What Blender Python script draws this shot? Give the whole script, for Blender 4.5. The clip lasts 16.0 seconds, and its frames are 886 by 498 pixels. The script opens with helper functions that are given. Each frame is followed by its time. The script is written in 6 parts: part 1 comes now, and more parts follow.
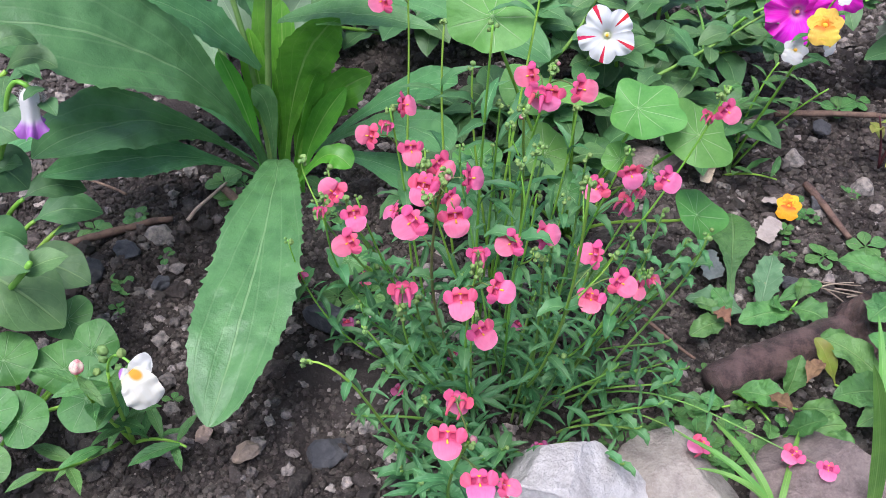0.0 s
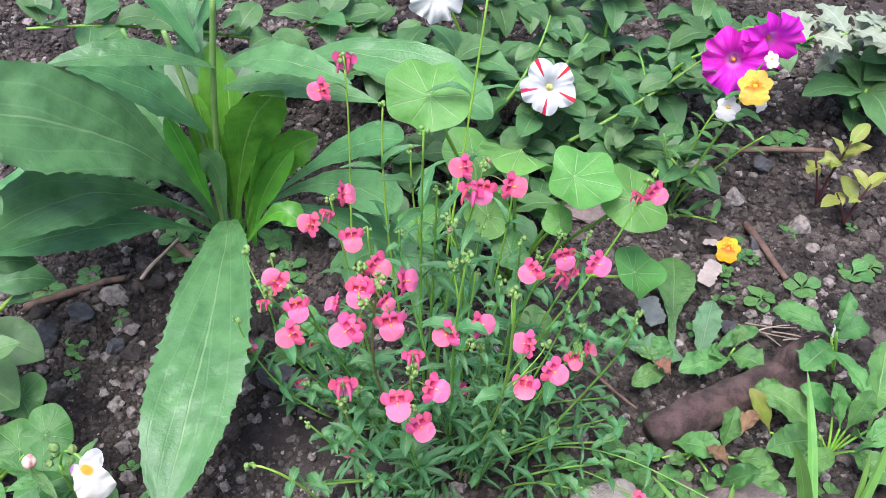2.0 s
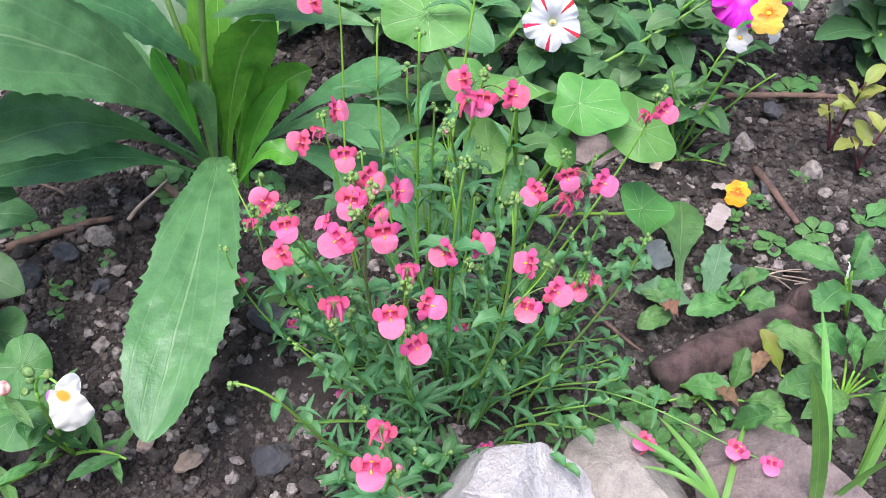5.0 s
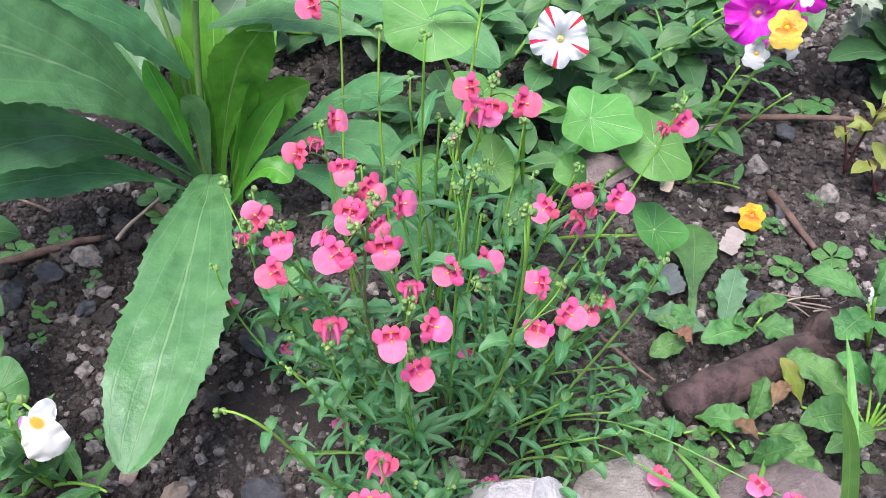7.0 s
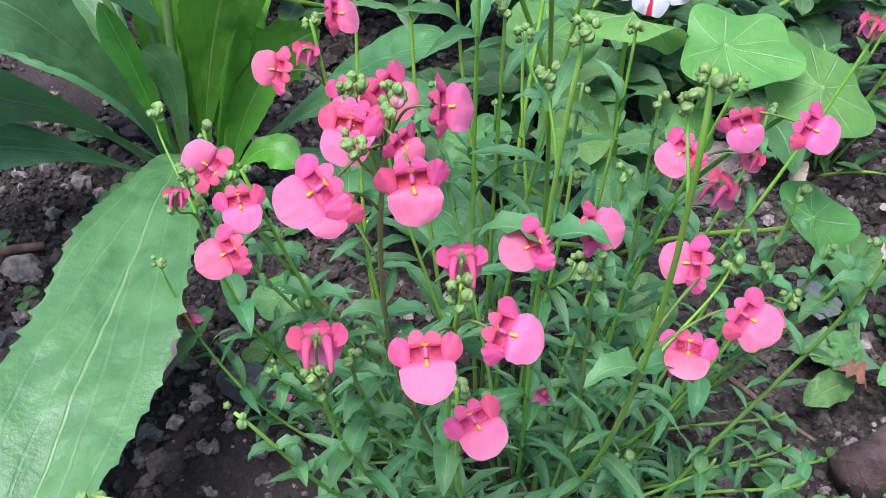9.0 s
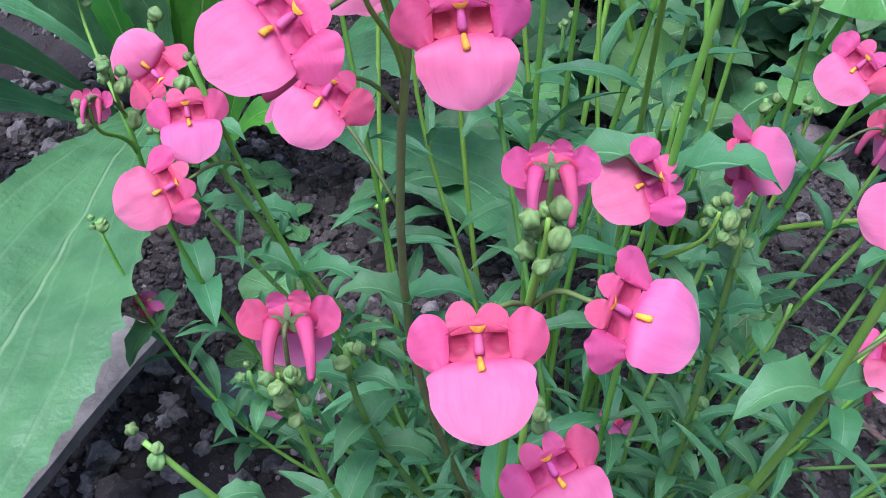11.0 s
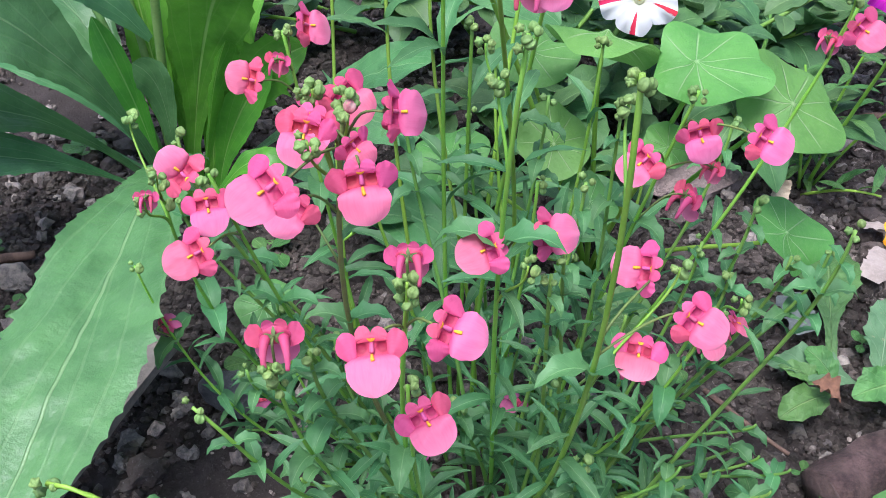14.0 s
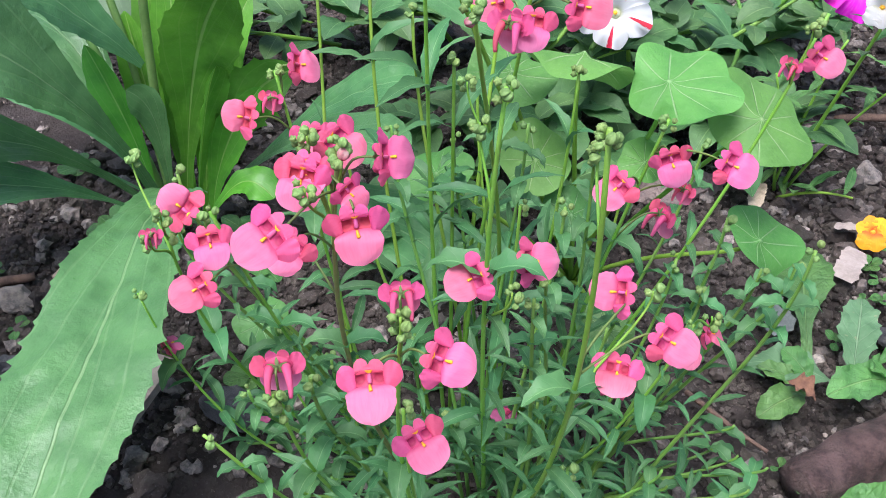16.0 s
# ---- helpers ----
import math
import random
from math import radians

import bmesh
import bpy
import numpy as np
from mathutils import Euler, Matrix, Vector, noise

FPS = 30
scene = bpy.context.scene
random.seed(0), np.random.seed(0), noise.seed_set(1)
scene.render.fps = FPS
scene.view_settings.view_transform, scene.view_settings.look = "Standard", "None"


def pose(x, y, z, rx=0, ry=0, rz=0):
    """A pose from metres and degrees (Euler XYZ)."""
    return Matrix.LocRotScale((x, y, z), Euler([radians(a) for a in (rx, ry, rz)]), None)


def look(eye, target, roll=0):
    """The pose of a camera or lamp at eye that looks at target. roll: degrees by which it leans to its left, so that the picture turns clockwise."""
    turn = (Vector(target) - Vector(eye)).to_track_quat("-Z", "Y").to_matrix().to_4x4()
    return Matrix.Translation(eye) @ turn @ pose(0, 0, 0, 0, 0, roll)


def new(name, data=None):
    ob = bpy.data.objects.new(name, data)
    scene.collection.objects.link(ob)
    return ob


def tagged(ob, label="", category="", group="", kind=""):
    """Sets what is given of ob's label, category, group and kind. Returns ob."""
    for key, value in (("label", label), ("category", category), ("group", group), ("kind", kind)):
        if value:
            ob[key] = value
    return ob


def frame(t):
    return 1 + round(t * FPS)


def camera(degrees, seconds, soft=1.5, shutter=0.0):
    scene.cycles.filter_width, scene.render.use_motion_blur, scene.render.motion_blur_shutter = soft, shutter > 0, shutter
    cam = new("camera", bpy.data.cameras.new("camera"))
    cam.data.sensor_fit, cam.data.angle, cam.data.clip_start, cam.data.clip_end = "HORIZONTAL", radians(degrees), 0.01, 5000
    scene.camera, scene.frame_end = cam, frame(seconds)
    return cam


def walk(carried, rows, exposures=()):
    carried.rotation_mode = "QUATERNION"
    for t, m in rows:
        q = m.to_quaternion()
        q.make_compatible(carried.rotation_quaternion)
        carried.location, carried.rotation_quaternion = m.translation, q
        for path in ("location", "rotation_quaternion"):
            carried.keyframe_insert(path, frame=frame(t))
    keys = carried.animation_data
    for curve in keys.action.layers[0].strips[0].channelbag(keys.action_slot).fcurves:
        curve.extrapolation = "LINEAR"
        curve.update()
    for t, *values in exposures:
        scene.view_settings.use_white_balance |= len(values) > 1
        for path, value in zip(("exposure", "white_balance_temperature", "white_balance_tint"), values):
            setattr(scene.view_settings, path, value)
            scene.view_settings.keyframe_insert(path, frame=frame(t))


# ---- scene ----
cam = camera(50.0, 16.0, soft=0.75)
PATH = [
    (0, (0.09, 0.078, 0.621), (0.054, 1.525, -0.759), 2.9),
    (0.5, (0.096, 0.083, 0.634), (0.092, 1.538, -0.738), 3.4),
    (1, (0.099, 0.085, 0.648), (0.106, 1.541, -0.724), 3.5),
    (1.5, (0.101, 0.096, 0.654), (0.128, 1.542, -0.727), 4.0),
    (2, (0.107, 0.112, 0.687), (0.134, 1.531, -0.722), 3.3),
    (2.5, (0.12, 0.123, 0.685), (0.153, 1.492, -0.773), 2.9),
    (3, (0.119, 0.114, 0.678), (0.143, 1.481, -0.781), 1.8),
    (3.5, (0.112, 0.114, 0.665), (0.138, 1.492, -0.784), 1.6),
    (4, (0.113, 0.11, 0.647), (0.159, 1.519, -0.772), 2.7),
    (4.2, (0.111, 0.108, 0.637), (0.15, 1.508, -0.792), 3.1),
    (6.3, (0.114, 0.105, 0.63), (0.128, 1.503, -0.8), 3.4),
    (6.5, (0.113, 0.108, 0.626), (0.127, 1.518, -0.792), 3.5),
    (7, (0.109, 0.127, 0.601), (0.135, 1.572, -0.781), 3.8),
    (7.5, (0.102, 0.177, 0.52), (0.057, 1.672, -0.807), 1.0),
    (8, (0.108, 0.207, 0.482), (0.057, 1.699, -0.85), 1.8),
    (8.2, (0.109, 0.216, 0.469), (0.067, 1.71, -0.86), 1.5),
    (10.3, (0.092, 0.346, 0.348), (-0.049, 1.903, -0.9), 0.9),
    (10.5, (0.092, 0.349, 0.338), (-0.051, 1.895, -0.922), 1.0),
    (11, (0.094, 0.344, 0.336), (-0.028, 1.885, -0.932), 1.6),
    (11.5, (0.103, 0.341, 0.337), (-0.017, 1.882, -0.933), 1.6),
    (12, (0.107, 0.331, 0.339), (0.006, 1.871, -0.933), 1.6),
    (12.5, (0.11, 0.32, 0.352), (0.01, 1.863, -0.916), 1.6),
    (13, (0.112, 0.3, 0.375), (0.017, 1.844, -0.892), 2.0),
    (13.5, (0.114, 0.276, 0.405), (0.037, 1.824, -0.859), 2.4),
    (14, (0.12, 0.259, 0.423), (0.032, 1.809, -0.838), 1.3),
    (14.5, (0.124, 0.248, 0.434), (0.05, 1.791, -0.836), 1.0),
    (15, (0.119, 0.249, 0.429), (0.06, 1.786, -0.85), 1.1),
    (15.5, (0.123, 0.246, 0.435), (0.059, 1.788, -0.837), 0.8),
    (16, (0.12, 0.25, 0.446), (0.058, 1.793, -0.824), 0.4),
]
walk(cam, [(t, look(eye, target, roll)) for t, eye, target, roll in PATH], [(0, 0.72, 5800, 16), (0.6, 1.0, 5800, 16), (3.5, 0.94, 5850, 16), (7.0, 0.97, 5850, 16), (8.2, 0.97, 5850, 16), (10.3, 0.72, 5150, 23), (12.5, 0.74, 5100, 23), (13.2, 0.8, 5250, 19), (13.7, 0.87, 5600, 16), (16, 0.94, 5850, 15)])

# ---- light ----
world = bpy.data.worlds.new("sky")
scene.world = world
world.use_nodes = True
sky = world.node_tree.nodes.new("ShaderNodeTexSky")
sky.sky_type, sky.sun_disc = "NISHITA", False
sky.sun_elevation, sky.sun_rotation = radians(71), radians(208)
sky.air_density, sky.dust_density, sky.ozone_density = 0.8, 4.0, 0.8
world.node_tree.links.new(sky.outputs[0], world.node_tree.nodes["Background"].inputs[0])
world.node_tree.nodes["Background"].inputs[1].default_value = 0.135
sun = new("sun", bpy.data.lights.new("sun", "SUN"))
sun.data.energy, sun.data.angle, sun.data.color = 2.55, radians(32), (1.0, 0.97, 0.92)
sun.matrix_world = look((-0.55, -1.0, 3.3), (0, 0, 0))


# ---- node helpers ----
def mat(name):
    m = bpy.data.materials.new(name)
    m.use_nodes = True
    t = m.node_tree
    return m, t, t.nodes["Principled BSDF"], t.nodes["Material Output"]


def node(t, kind, **kw):
    n = t.nodes.new("ShaderNode" + kind)
    for k, v in kw.items():
        if k == "operation":
            n.operation = v
        else:
            n.inputs[k].default_value = v
    return n


def math_node(t, op, a, b=0.0):
    n = t.nodes.new("ShaderNodeMath")
    n.operation = op
    for i, v in enumerate((a, b)):
        if isinstance(v, (int, float)):
            n.inputs[i].default_value = v
        else:
            t.links.new(v, n.inputs[i])
    return n.outputs[0]


def mix(t, fac, a, b):
    n = t.nodes.new("ShaderNodeMix")
    n.data_type = "RGBA"
    for i, v in ((0, fac), (6, a), (7, b)):
        if isinstance(v, (int, float)):
            n.inputs[i].default_value = v
        elif isinstance(v, tuple):
            n.inputs[i].default_value = (*v, 1)
        else:
            t.links.new(v, n.inputs[i])
    return n.outputs[2]


def ramp(t, fac, lo, hi):
    n = t.nodes.new("ShaderNodeMapRange")
    n.interpolation_type = "SMOOTHSTEP"
    n.inputs[1].default_value, n.inputs[2].default_value = lo, hi
    t.links.new(fac, n.inputs[0])
    return n.outputs[0]


def grain(t, scale, detail=4, rough=0.6, coord="Object"):
    c = t.nodes.new("ShaderNodeTexCoord")
    n = t.nodes.new("ShaderNodeTexNoise")
    n.inputs["Scale"].default_value, n.inputs["Detail"].default_value, n.inputs["Roughness"].default_value = scale, detail, rough
    t.links.new(c.outputs[coord], n.inputs["Vector"])
    return n.outputs[0]


def uv_split(t):
    c = t.nodes.new("ShaderNodeTexCoord")
    s = t.nodes.new("ShaderNodeSeparateXYZ")
    t.links.new(c.outputs["UV"], s.inputs[0])
    return s.outputs[0], s.outputs[1]


def bump(t, bsdf, height, strength, distance):
    b = t.nodes.new("ShaderNodeBump")
    b.inputs["Strength"].default_value, b.inputs["Distance"].default_value = strength, distance
    t.links.new(height, b.inputs["Height"])
    t.links.new(b.outputs[0], bsdf.inputs["Normal"])


def thin(t, bsdf, out, color, share):
    """A sheet that lets part of the light through."""
    tr = t.nodes.new("ShaderNodeBsdfTranslucent")
    ms = t.nodes.new("ShaderNodeMixShader")
    ms.inputs[0].default_value = share
    t.links.new(color, tr.inputs[0])
    t.links.new(bsdf.outputs[0], ms.inputs[1])
    t.links.new(tr.outputs[0], ms.inputs[2])
    t.links.new(ms.outputs[0], out.inputs[0])


def vary(t, color, amount, islands=False):
    """Colour that differs a little from piece to piece."""
    if islands:
        r = t.nodes.new("ShaderNodeNewGeometry").outputs["Random Per Island"]
    else:
        r = t.nodes.new("ShaderNodeObjectInfo").outputs["Random"]
    h = t.nodes.new("ShaderNodeHueSaturation")
    t.links.new(color, h.inputs["Color"])
    t.links.new(math_node(t, "MULTIPLY_ADD", r, 0.0), h.inputs["Value"])
    m = h.inputs["Value"].links[0].from_node
    m.inputs[1].default_value, m.inputs[2].default_value = amount, 1 - amount / 2
    r2 = math_node(t, "FRACT", math_node(t, "MULTIPLY", r, 17.3))
    m2 = math_node(t, "MULTIPLY_ADD", r2, 0.03)
    m2.node.inputs[2].default_value = 0.485
    t.links.new(m2, h.inputs["Hue"])
    return h.outputs[0]


def leaf_mat(name, base, dark, vein, pattern="pinnate", veins=9.0, rough=0.5, share=0.25, relief=0.5, islands=False, spots=0.0, lean=0.42, lines_to=0.75, side_veins=0.3, quilt=0.7, grit=0.55, rib_width=0.034, rib_to=1.0):
    m, t, b, out = mat(name)
    u, v = uv_split(t)
    side = math_node(t, "ABSOLUTE", math_node(t, "SUBTRACT", u, 0.5))
    if pattern == "pinnate":
        rib = math_node(t, "MULTIPLY", ramp(t, side, rib_width, rib_width * 0.35), rib_to)
        f = math_node(t, "FRACT", math_node(t, "SUBTRACT", math_node(t, "MULTIPLY", v, veins), math_node(t, "MULTIPLY", side, veins * lean)))
        line = ramp(t, math_node(t, "ABSOLUTE", math_node(t, "SUBTRACT", f, 0.5)), 0.07, 0.02)
        line = math_node(t, "MULTIPLY", line, side_veins)
    elif pattern == "parallel":
        rib = ramp(t, side, 0.06, 0.01)
        f = math_node(t, "FRACT", math_node(t, "MULTIPLY", u, veins))
        line = math_node(t, "MULTIPLY", ramp(t, math_node(t, "ABSOLUTE", math_node(t, "SUBTRACT", f, 0.5)), 0.3, 0.05), 0.3)
    else:  # radial, u counts veins and v is the way out from the middle
        f = math_node(t, "ABSOLUTE", math_node(t, "SUBTRACT", math_node(t, "FRACT", u), 0.5))
        rib = ramp(t, math_node(t, "MULTIPLY", f, math_node(t, "ADD", v, 0.12)), 0.038, 0.01)
        rib = math_node(t, "MULTIPLY", rib, ramp(t, v, 1.0, 0.6))
        line = ramp(t, v, 0.06, 0.02)
    lines = math_node(t, "MAXIMUM", rib, line)
    big, fine = grain(t, 45, 3), grain(t, 420, 5, 0.7)
    c = mix(t, ramp(t, big, 0.35, 0.68), base, dark)
    c = mix(t, math_node(t, "MULTIPLY", ramp(t, fine, 0.45, 0.75), 0.12), c, vein)
    c = mix(t, math_node(t, "MULTIPLY", lines, lines_to), c, vein)
    if spots:
        c = mix(t, math_node(t, "MULTIPLY", ramp(t, grain(t, 130, 2), 0.68, 0.72), spots), c, (0.42, 0.36, 0.2))
    c = vary(t, c, 0.34, islands)
    t.links.new(c, b.inputs["Base Color"])
    rg = math_node(t, "MULTIPLY_ADD", big, 0.22)
    rg.node.inputs[2].default_value = rough - 0.11
    t.links.new(rg, b.inputs["Roughness"])
    b.inputs["Specular IOR Level"].default_value = 0.5
    h = math_node(t, "ADD", math_node(t, "MULTIPLY", lines, -0.55), math_node(t, "MULTIPLY", fine, grit))
    h = math_node(t, "ADD", h, math_node(t, "MULTIPLY", grain(t, 110, 3), quilt))
    bump(t, b, h, relief, 0.0012)
    thin(t, b, out, c, share)
    return m


def petal_mat(name, edge, deep, spot_at=0.0, spot_to=0.3, rough=0.55, share=0.35, pale=None, stripe=None, blotch=None, blotch_at=(0.36, 0.34, 0.3, 1.0)):
    """deep at the throat (v = 0), edge towards the rim, with fine streaks along the petal."""
    m, t, b, out = mat(name)
    u, v = uv_split(t)
    c = mix(t, ramp(t, v, spot_at, spot_to), deep, edge)
    if pale:
        c = mix(t, math_node(t, "MULTIPLY", ramp(t, v, 0.55, 1.0), 0.8), c, pale)
    streak = t.nodes.new("ShaderNodeTexNoise")
    cv = t.nodes.new("ShaderNodeCombineXYZ")
    t.links.new(math_node(t, "MULTIPLY", u, 15), cv.inputs[0])
    t.links.new(math_node(t, "MULTIPLY", v, 2.2), cv.inputs[1])
    t.links.new(cv.outputs[0], streak.inputs["Vector"])
    streak.inputs["Scale"].default_value = 1.0
    c = mix(t, math_node(t, "MULTIPLY", ramp(t, streak.outputs[0], 0.4, 0.75), 0.22), c, deep)
    if stripe:
        s = math_node(t, "ABSOLUTE", math_node(t, "SUBTRACT", u, 0.5))
        s = math_node(t, "ADD", s, math_node(t, "MULTIPLY", math_node(t, "SUBTRACT", streak.outputs[0], 0.5), 0.16))
        c = mix(t, math_node(t, "MULTIPLY", ramp(t, math_node(t, "SUBTRACT", s, math_node(t, "MULTIPLY", v, 0.03)), 0.05, 0.03), ramp(t, v, 0.25, 0.4)), c, stripe)
    if blotch:
        du = math_node(t, "MULTIPLY", math_node(t, "SUBTRACT", u, blotch_at[0]), blotch_at[3])
        dv = math_node(t, "SUBTRACT", v, blotch_at[1])
        d = math_node(t, "SQRT", math_node(t, "ADD", math_node(t, "MULTIPLY", du, du), math_node(t, "MULTIPLY", dv, dv)))
        c = mix(t, math_node(t, "MULTIPLY", ramp(t, d, blotch_at[2], blotch_at[2] * 0.55), 0.95), c, blotch)
    c = vary(t, c, 0.14)
    t.links.new(c, b.inputs["Base Color"])
    b.inputs["Roughness"].default_value = rough
    b.inputs["Specular IOR Level"].default_value = 0.25
    bump(t, b, math_node(t, "ADD", streak.outputs[0], grain(t, 900, 3)), 0.22, 0.0005)
    thin(t, b, out, c, share)
    return m


def plain_mat(name, a, b_, scale=60, rough=0.6, spec=0.3, relief=0.4, dist=0.001, amount=0.2, islands=False, share=0.0):
    m, t, b, out = mat(name)
    n1, n2 = grain(t, scale, 4), grain(t, scale * 7, 5, 0.7)
    c = mix(t, ramp(t, n1, 0.35, 0.65), a, b_)
    c = mix(t, math_node(t, "MULTIPLY", ramp(t, n2, 0.4, 0.7), 0.35), c, tuple(min(1, x * 1.35) for x in a))
    c = vary(t, c, amount, islands)
    t.links.new(c, b.inputs["Base Color"])
    b.inputs["Roughness"].default_value, b.inputs["Specular IOR Level"].default_value = rough, spec
    bump(t, b, math_node(t, "ADD", n1, math_node(t, "MULTIPLY", n2, 0.6)), relief, dist)
    if share:
        thin(t, b, out, c, share)
    return m


def soil_mat(name, islands, dry=1.0):
    m, t, b, out = mat(name)
    big, mid, fine = grain(t, 9, 5), grain(t, 70, 6, 0.7), grain(t, 520, 5, 0.75)
    c = mix(t, ramp(t, big, 0.38, 0.64), (0.056, 0.044, 0.037), (0.128, 0.104, 0.088))
    c = mix(t, math_node(t, "MULTIPLY", ramp(t, mid, 0.47, 0.7), 0.5), c, (0.19, 0.16, 0.138))
    c = mix(t, math_node(t, "MULTIPLY", ramp(t, fine, 0.58, 0.68), 0.5), c, (0.38, 0.34, 0.31))
    # dry: share left undarkened; the rest stands in for shade between crumbs
    c = mix(t, 1 - dry, c, (0.02, 0.016, 0.014))
    c = vary(t, c, 1.1 if islands else 0.0, islands)
    t.links.new(c, b.inputs["Base Color"])
    b.inputs["Roughness"].default_value, b.inputs["Specular IOR Level"].default_value = 0.82, 0.35
    bump(t, b, math_node(t, "ADD", math_node(t, "MULTIPLY", mid, 1.3), fine), 1.0, 0.004)
    return m


# ground darker than its crumbs: shade of the gaps put into the colour
SOIL = soil_mat("gap_shaded_soil", False, 0.5)
CLOD = soil_mat("soil_crumbs", True)
GRIT = plain_mat("grit", (0.26, 0.22, 0.19), (0.1, 0.09, 0.085), 160, 0.8, 0.3, 0.8, 0.002, 0.9, True)
STONE_PALE = plain_mat("pale_stone", (0.63, 0.6, 0.57), (0.47, 0.44, 0.41), 60, 0.88, 0.2, 1.0, 0.006, 0.15)
STONE_BEIGE = plain_mat("beige_stone", (0.47, 0.41, 0.36), (0.34, 0.285, 0.25), 60, 0.88, 0.2, 1.0, 0.006, 0.15)
STONE_PINK = plain_mat("pinkish_stone", (0.34, 0.26, 0.24), (0.22, 0.165, 0.155), 60, 0.88, 0.2, 1.0, 0.006, 0.2)
STONE_DARK = plain_mat("slate_stone", (0.06, 0.06, 0.066), (0.11, 0.107, 0.11), 90, 0.65, 0.4, 1.0, 0.004, 0.5)
PEBBLE = plain_mat("pebble", (0.36, 0.27, 0.2), (0.26, 0.2, 0.16), 70, 0.75, 0.3, 0.5, 0.002, 0.6)
BARK = plain_mat("bark", (0.17, 0.11, 0.095), (0.045, 0.028, 0.024), 75, 0.45, 0.5, 1.0, 0.008, 0.3)
TWIG = plain_mat("twig", (0.2, 0.13, 0.09), (0.1, 0.065, 0.05), 90, 0.75, 0.3, 0.8, 0.002, 0.5)
STRAW = plain_mat("straw", (0.42, 0.34, 0.25), (0.3, 0.23, 0.17), 120, 0.75, 0.3, 0.5, 0.001, 0.4)
DEAD = plain_mat("withered_leaf", (0.24, 0.135, 0.075), (0.13, 0.07, 0.045), 80, 0.8, 0.25, 0.8, 0.002, 0.4, False, 0.15)
PAPER = plain_mat("paper", (0.4, 0.34, 0.3), (0.32, 0.27, 0.235), 60, 0.8, 0.2, 0.4, 0.001, 0.2, False, 0.15)
GREYLEAF = plain_mat("grey_dry_leaf", (0.17, 0.19, 0.172), (0.11, 0.125, 0.113), 70, 0.7, 0.3, 0.5, 0.001, 0.2, False, 0.15)
BOARD = plain_mat("weathered_wood", (0.34, 0.285, 0.24), (0.2, 0.165, 0.14), 40, 0.8, 0.3, 0.6, 0.002, 0.2)
STEM = plain_mat("green_stem", (0.2, 0.42, 0.045), (0.26, 0.46, 0.07), 60, 0.42, 0.4, 0.3, 0.0005, 0.35, False, 0.12)
STEM_THICK = plain_mat("ribbed_stem", (0.14, 0.27, 0.07), (0.18, 0.32, 0.09), 80, 0.5, 0.4, 0.6, 0.0008, 0.2, False, 0.1)
# green_stem darkened: shade low in the bush put into the colour
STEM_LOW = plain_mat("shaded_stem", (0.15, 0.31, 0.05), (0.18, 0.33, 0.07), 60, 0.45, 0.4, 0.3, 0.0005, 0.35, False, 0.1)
STEM_RED = plain_mat("reddish_stem", (0.19, 0.24, 0.06), (0.17, 0.14, 0.06), 45, 0.5, 0.4, 0.3, 0.0005, 0.3, False, 0.1)
STALK = plain_mat("flower_stalk", (0.16, 0.25, 0.06), (0.12, 0.13, 0.05), 90, 0.5, 0.3, 0.3, 0.0004, 0.4, False, 0.1)
STEM_DARK = plain_mat("maroon_stem", (0.09, 0.025, 0.03), (0.05, 0.02, 0.02), 45, 0.5, 0.4, 0.3, 0.0005, 0.3)
BUD = plain_mat("bud_green", (0.22, 0.34, 0.1), (0.14, 0.25, 0.06), 300, 0.55, 0.35, 0.4, 0.0005, 0.4, False, 0.15)
BUD_PINK = plain_mat("bud_blush", (0.45, 0.26, 0.25), (0.5, 0.1, 0.18), 260, 0.6, 0.3, 0.4, 0.0004, 0.3, False, 0.2)
CALYX = plain_mat("sepal_green", (0.13, 0.23, 0.06), (0.1, 0.13, 0.05), 300, 0.55, 0.35, 0.4, 0.0005, 0.35, False, 0.15)

ROSETTE = leaf_mat("serrate_leaf", (0.104, 0.262, 0.086), (0.07, 0.194, 0.062), (0.26, 0.42, 0.19), "pinnate", 2.6, 0.33, 0.26, 0.7, lean=1.8, lines_to=0.6, side_veins=0.28, quilt=1.2, grit=0.5, rib_width=0.017)
YOUNG = leaf_mat("young_serrate_leaf", (0.125, 0.38, 0.035), (0.085, 0.28, 0.028), (0.3, 0.5, 0.13), "pinnate", 2.6, 0.34, 0.4, 0.6, lean=1.8, lines_to=0.7, side_veins=0.2, quilt=0.9, grit=0.3, rib_width=0.03)
PALE_UNDERSIDE = leaf_mat("leaf_underside", (0.24, 0.34, 0.2), (0.2, 0.29, 0.17), (0.36, 0.46, 0.28), "pinnate", 2.6, 0.6, 0.2, 0.6, lean=1.8, lines_to=0.7, side_veins=0.2)
DIASCIA = leaf_mat("twinspur_leaf", (0.092, 0.25, 0.08), (0.054, 0.165, 0.055), (0.18, 0.36, 0.14), "pinnate", 6, 0.52, 0.28, 0.5, side_veins=0.15)
NASTURTIUM = leaf_mat("nasturtium_leaf", (0.17, 0.4, 0.08), (0.13, 0.33, 0.065), (0.42, 0.6, 0.28), "radial", 9, 0.5, 0.36, 0.8, lines_to=0.75, quilt=1.1)
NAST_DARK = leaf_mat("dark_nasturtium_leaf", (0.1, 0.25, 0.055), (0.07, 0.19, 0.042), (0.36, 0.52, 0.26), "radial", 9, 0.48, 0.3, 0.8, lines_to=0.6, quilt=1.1)
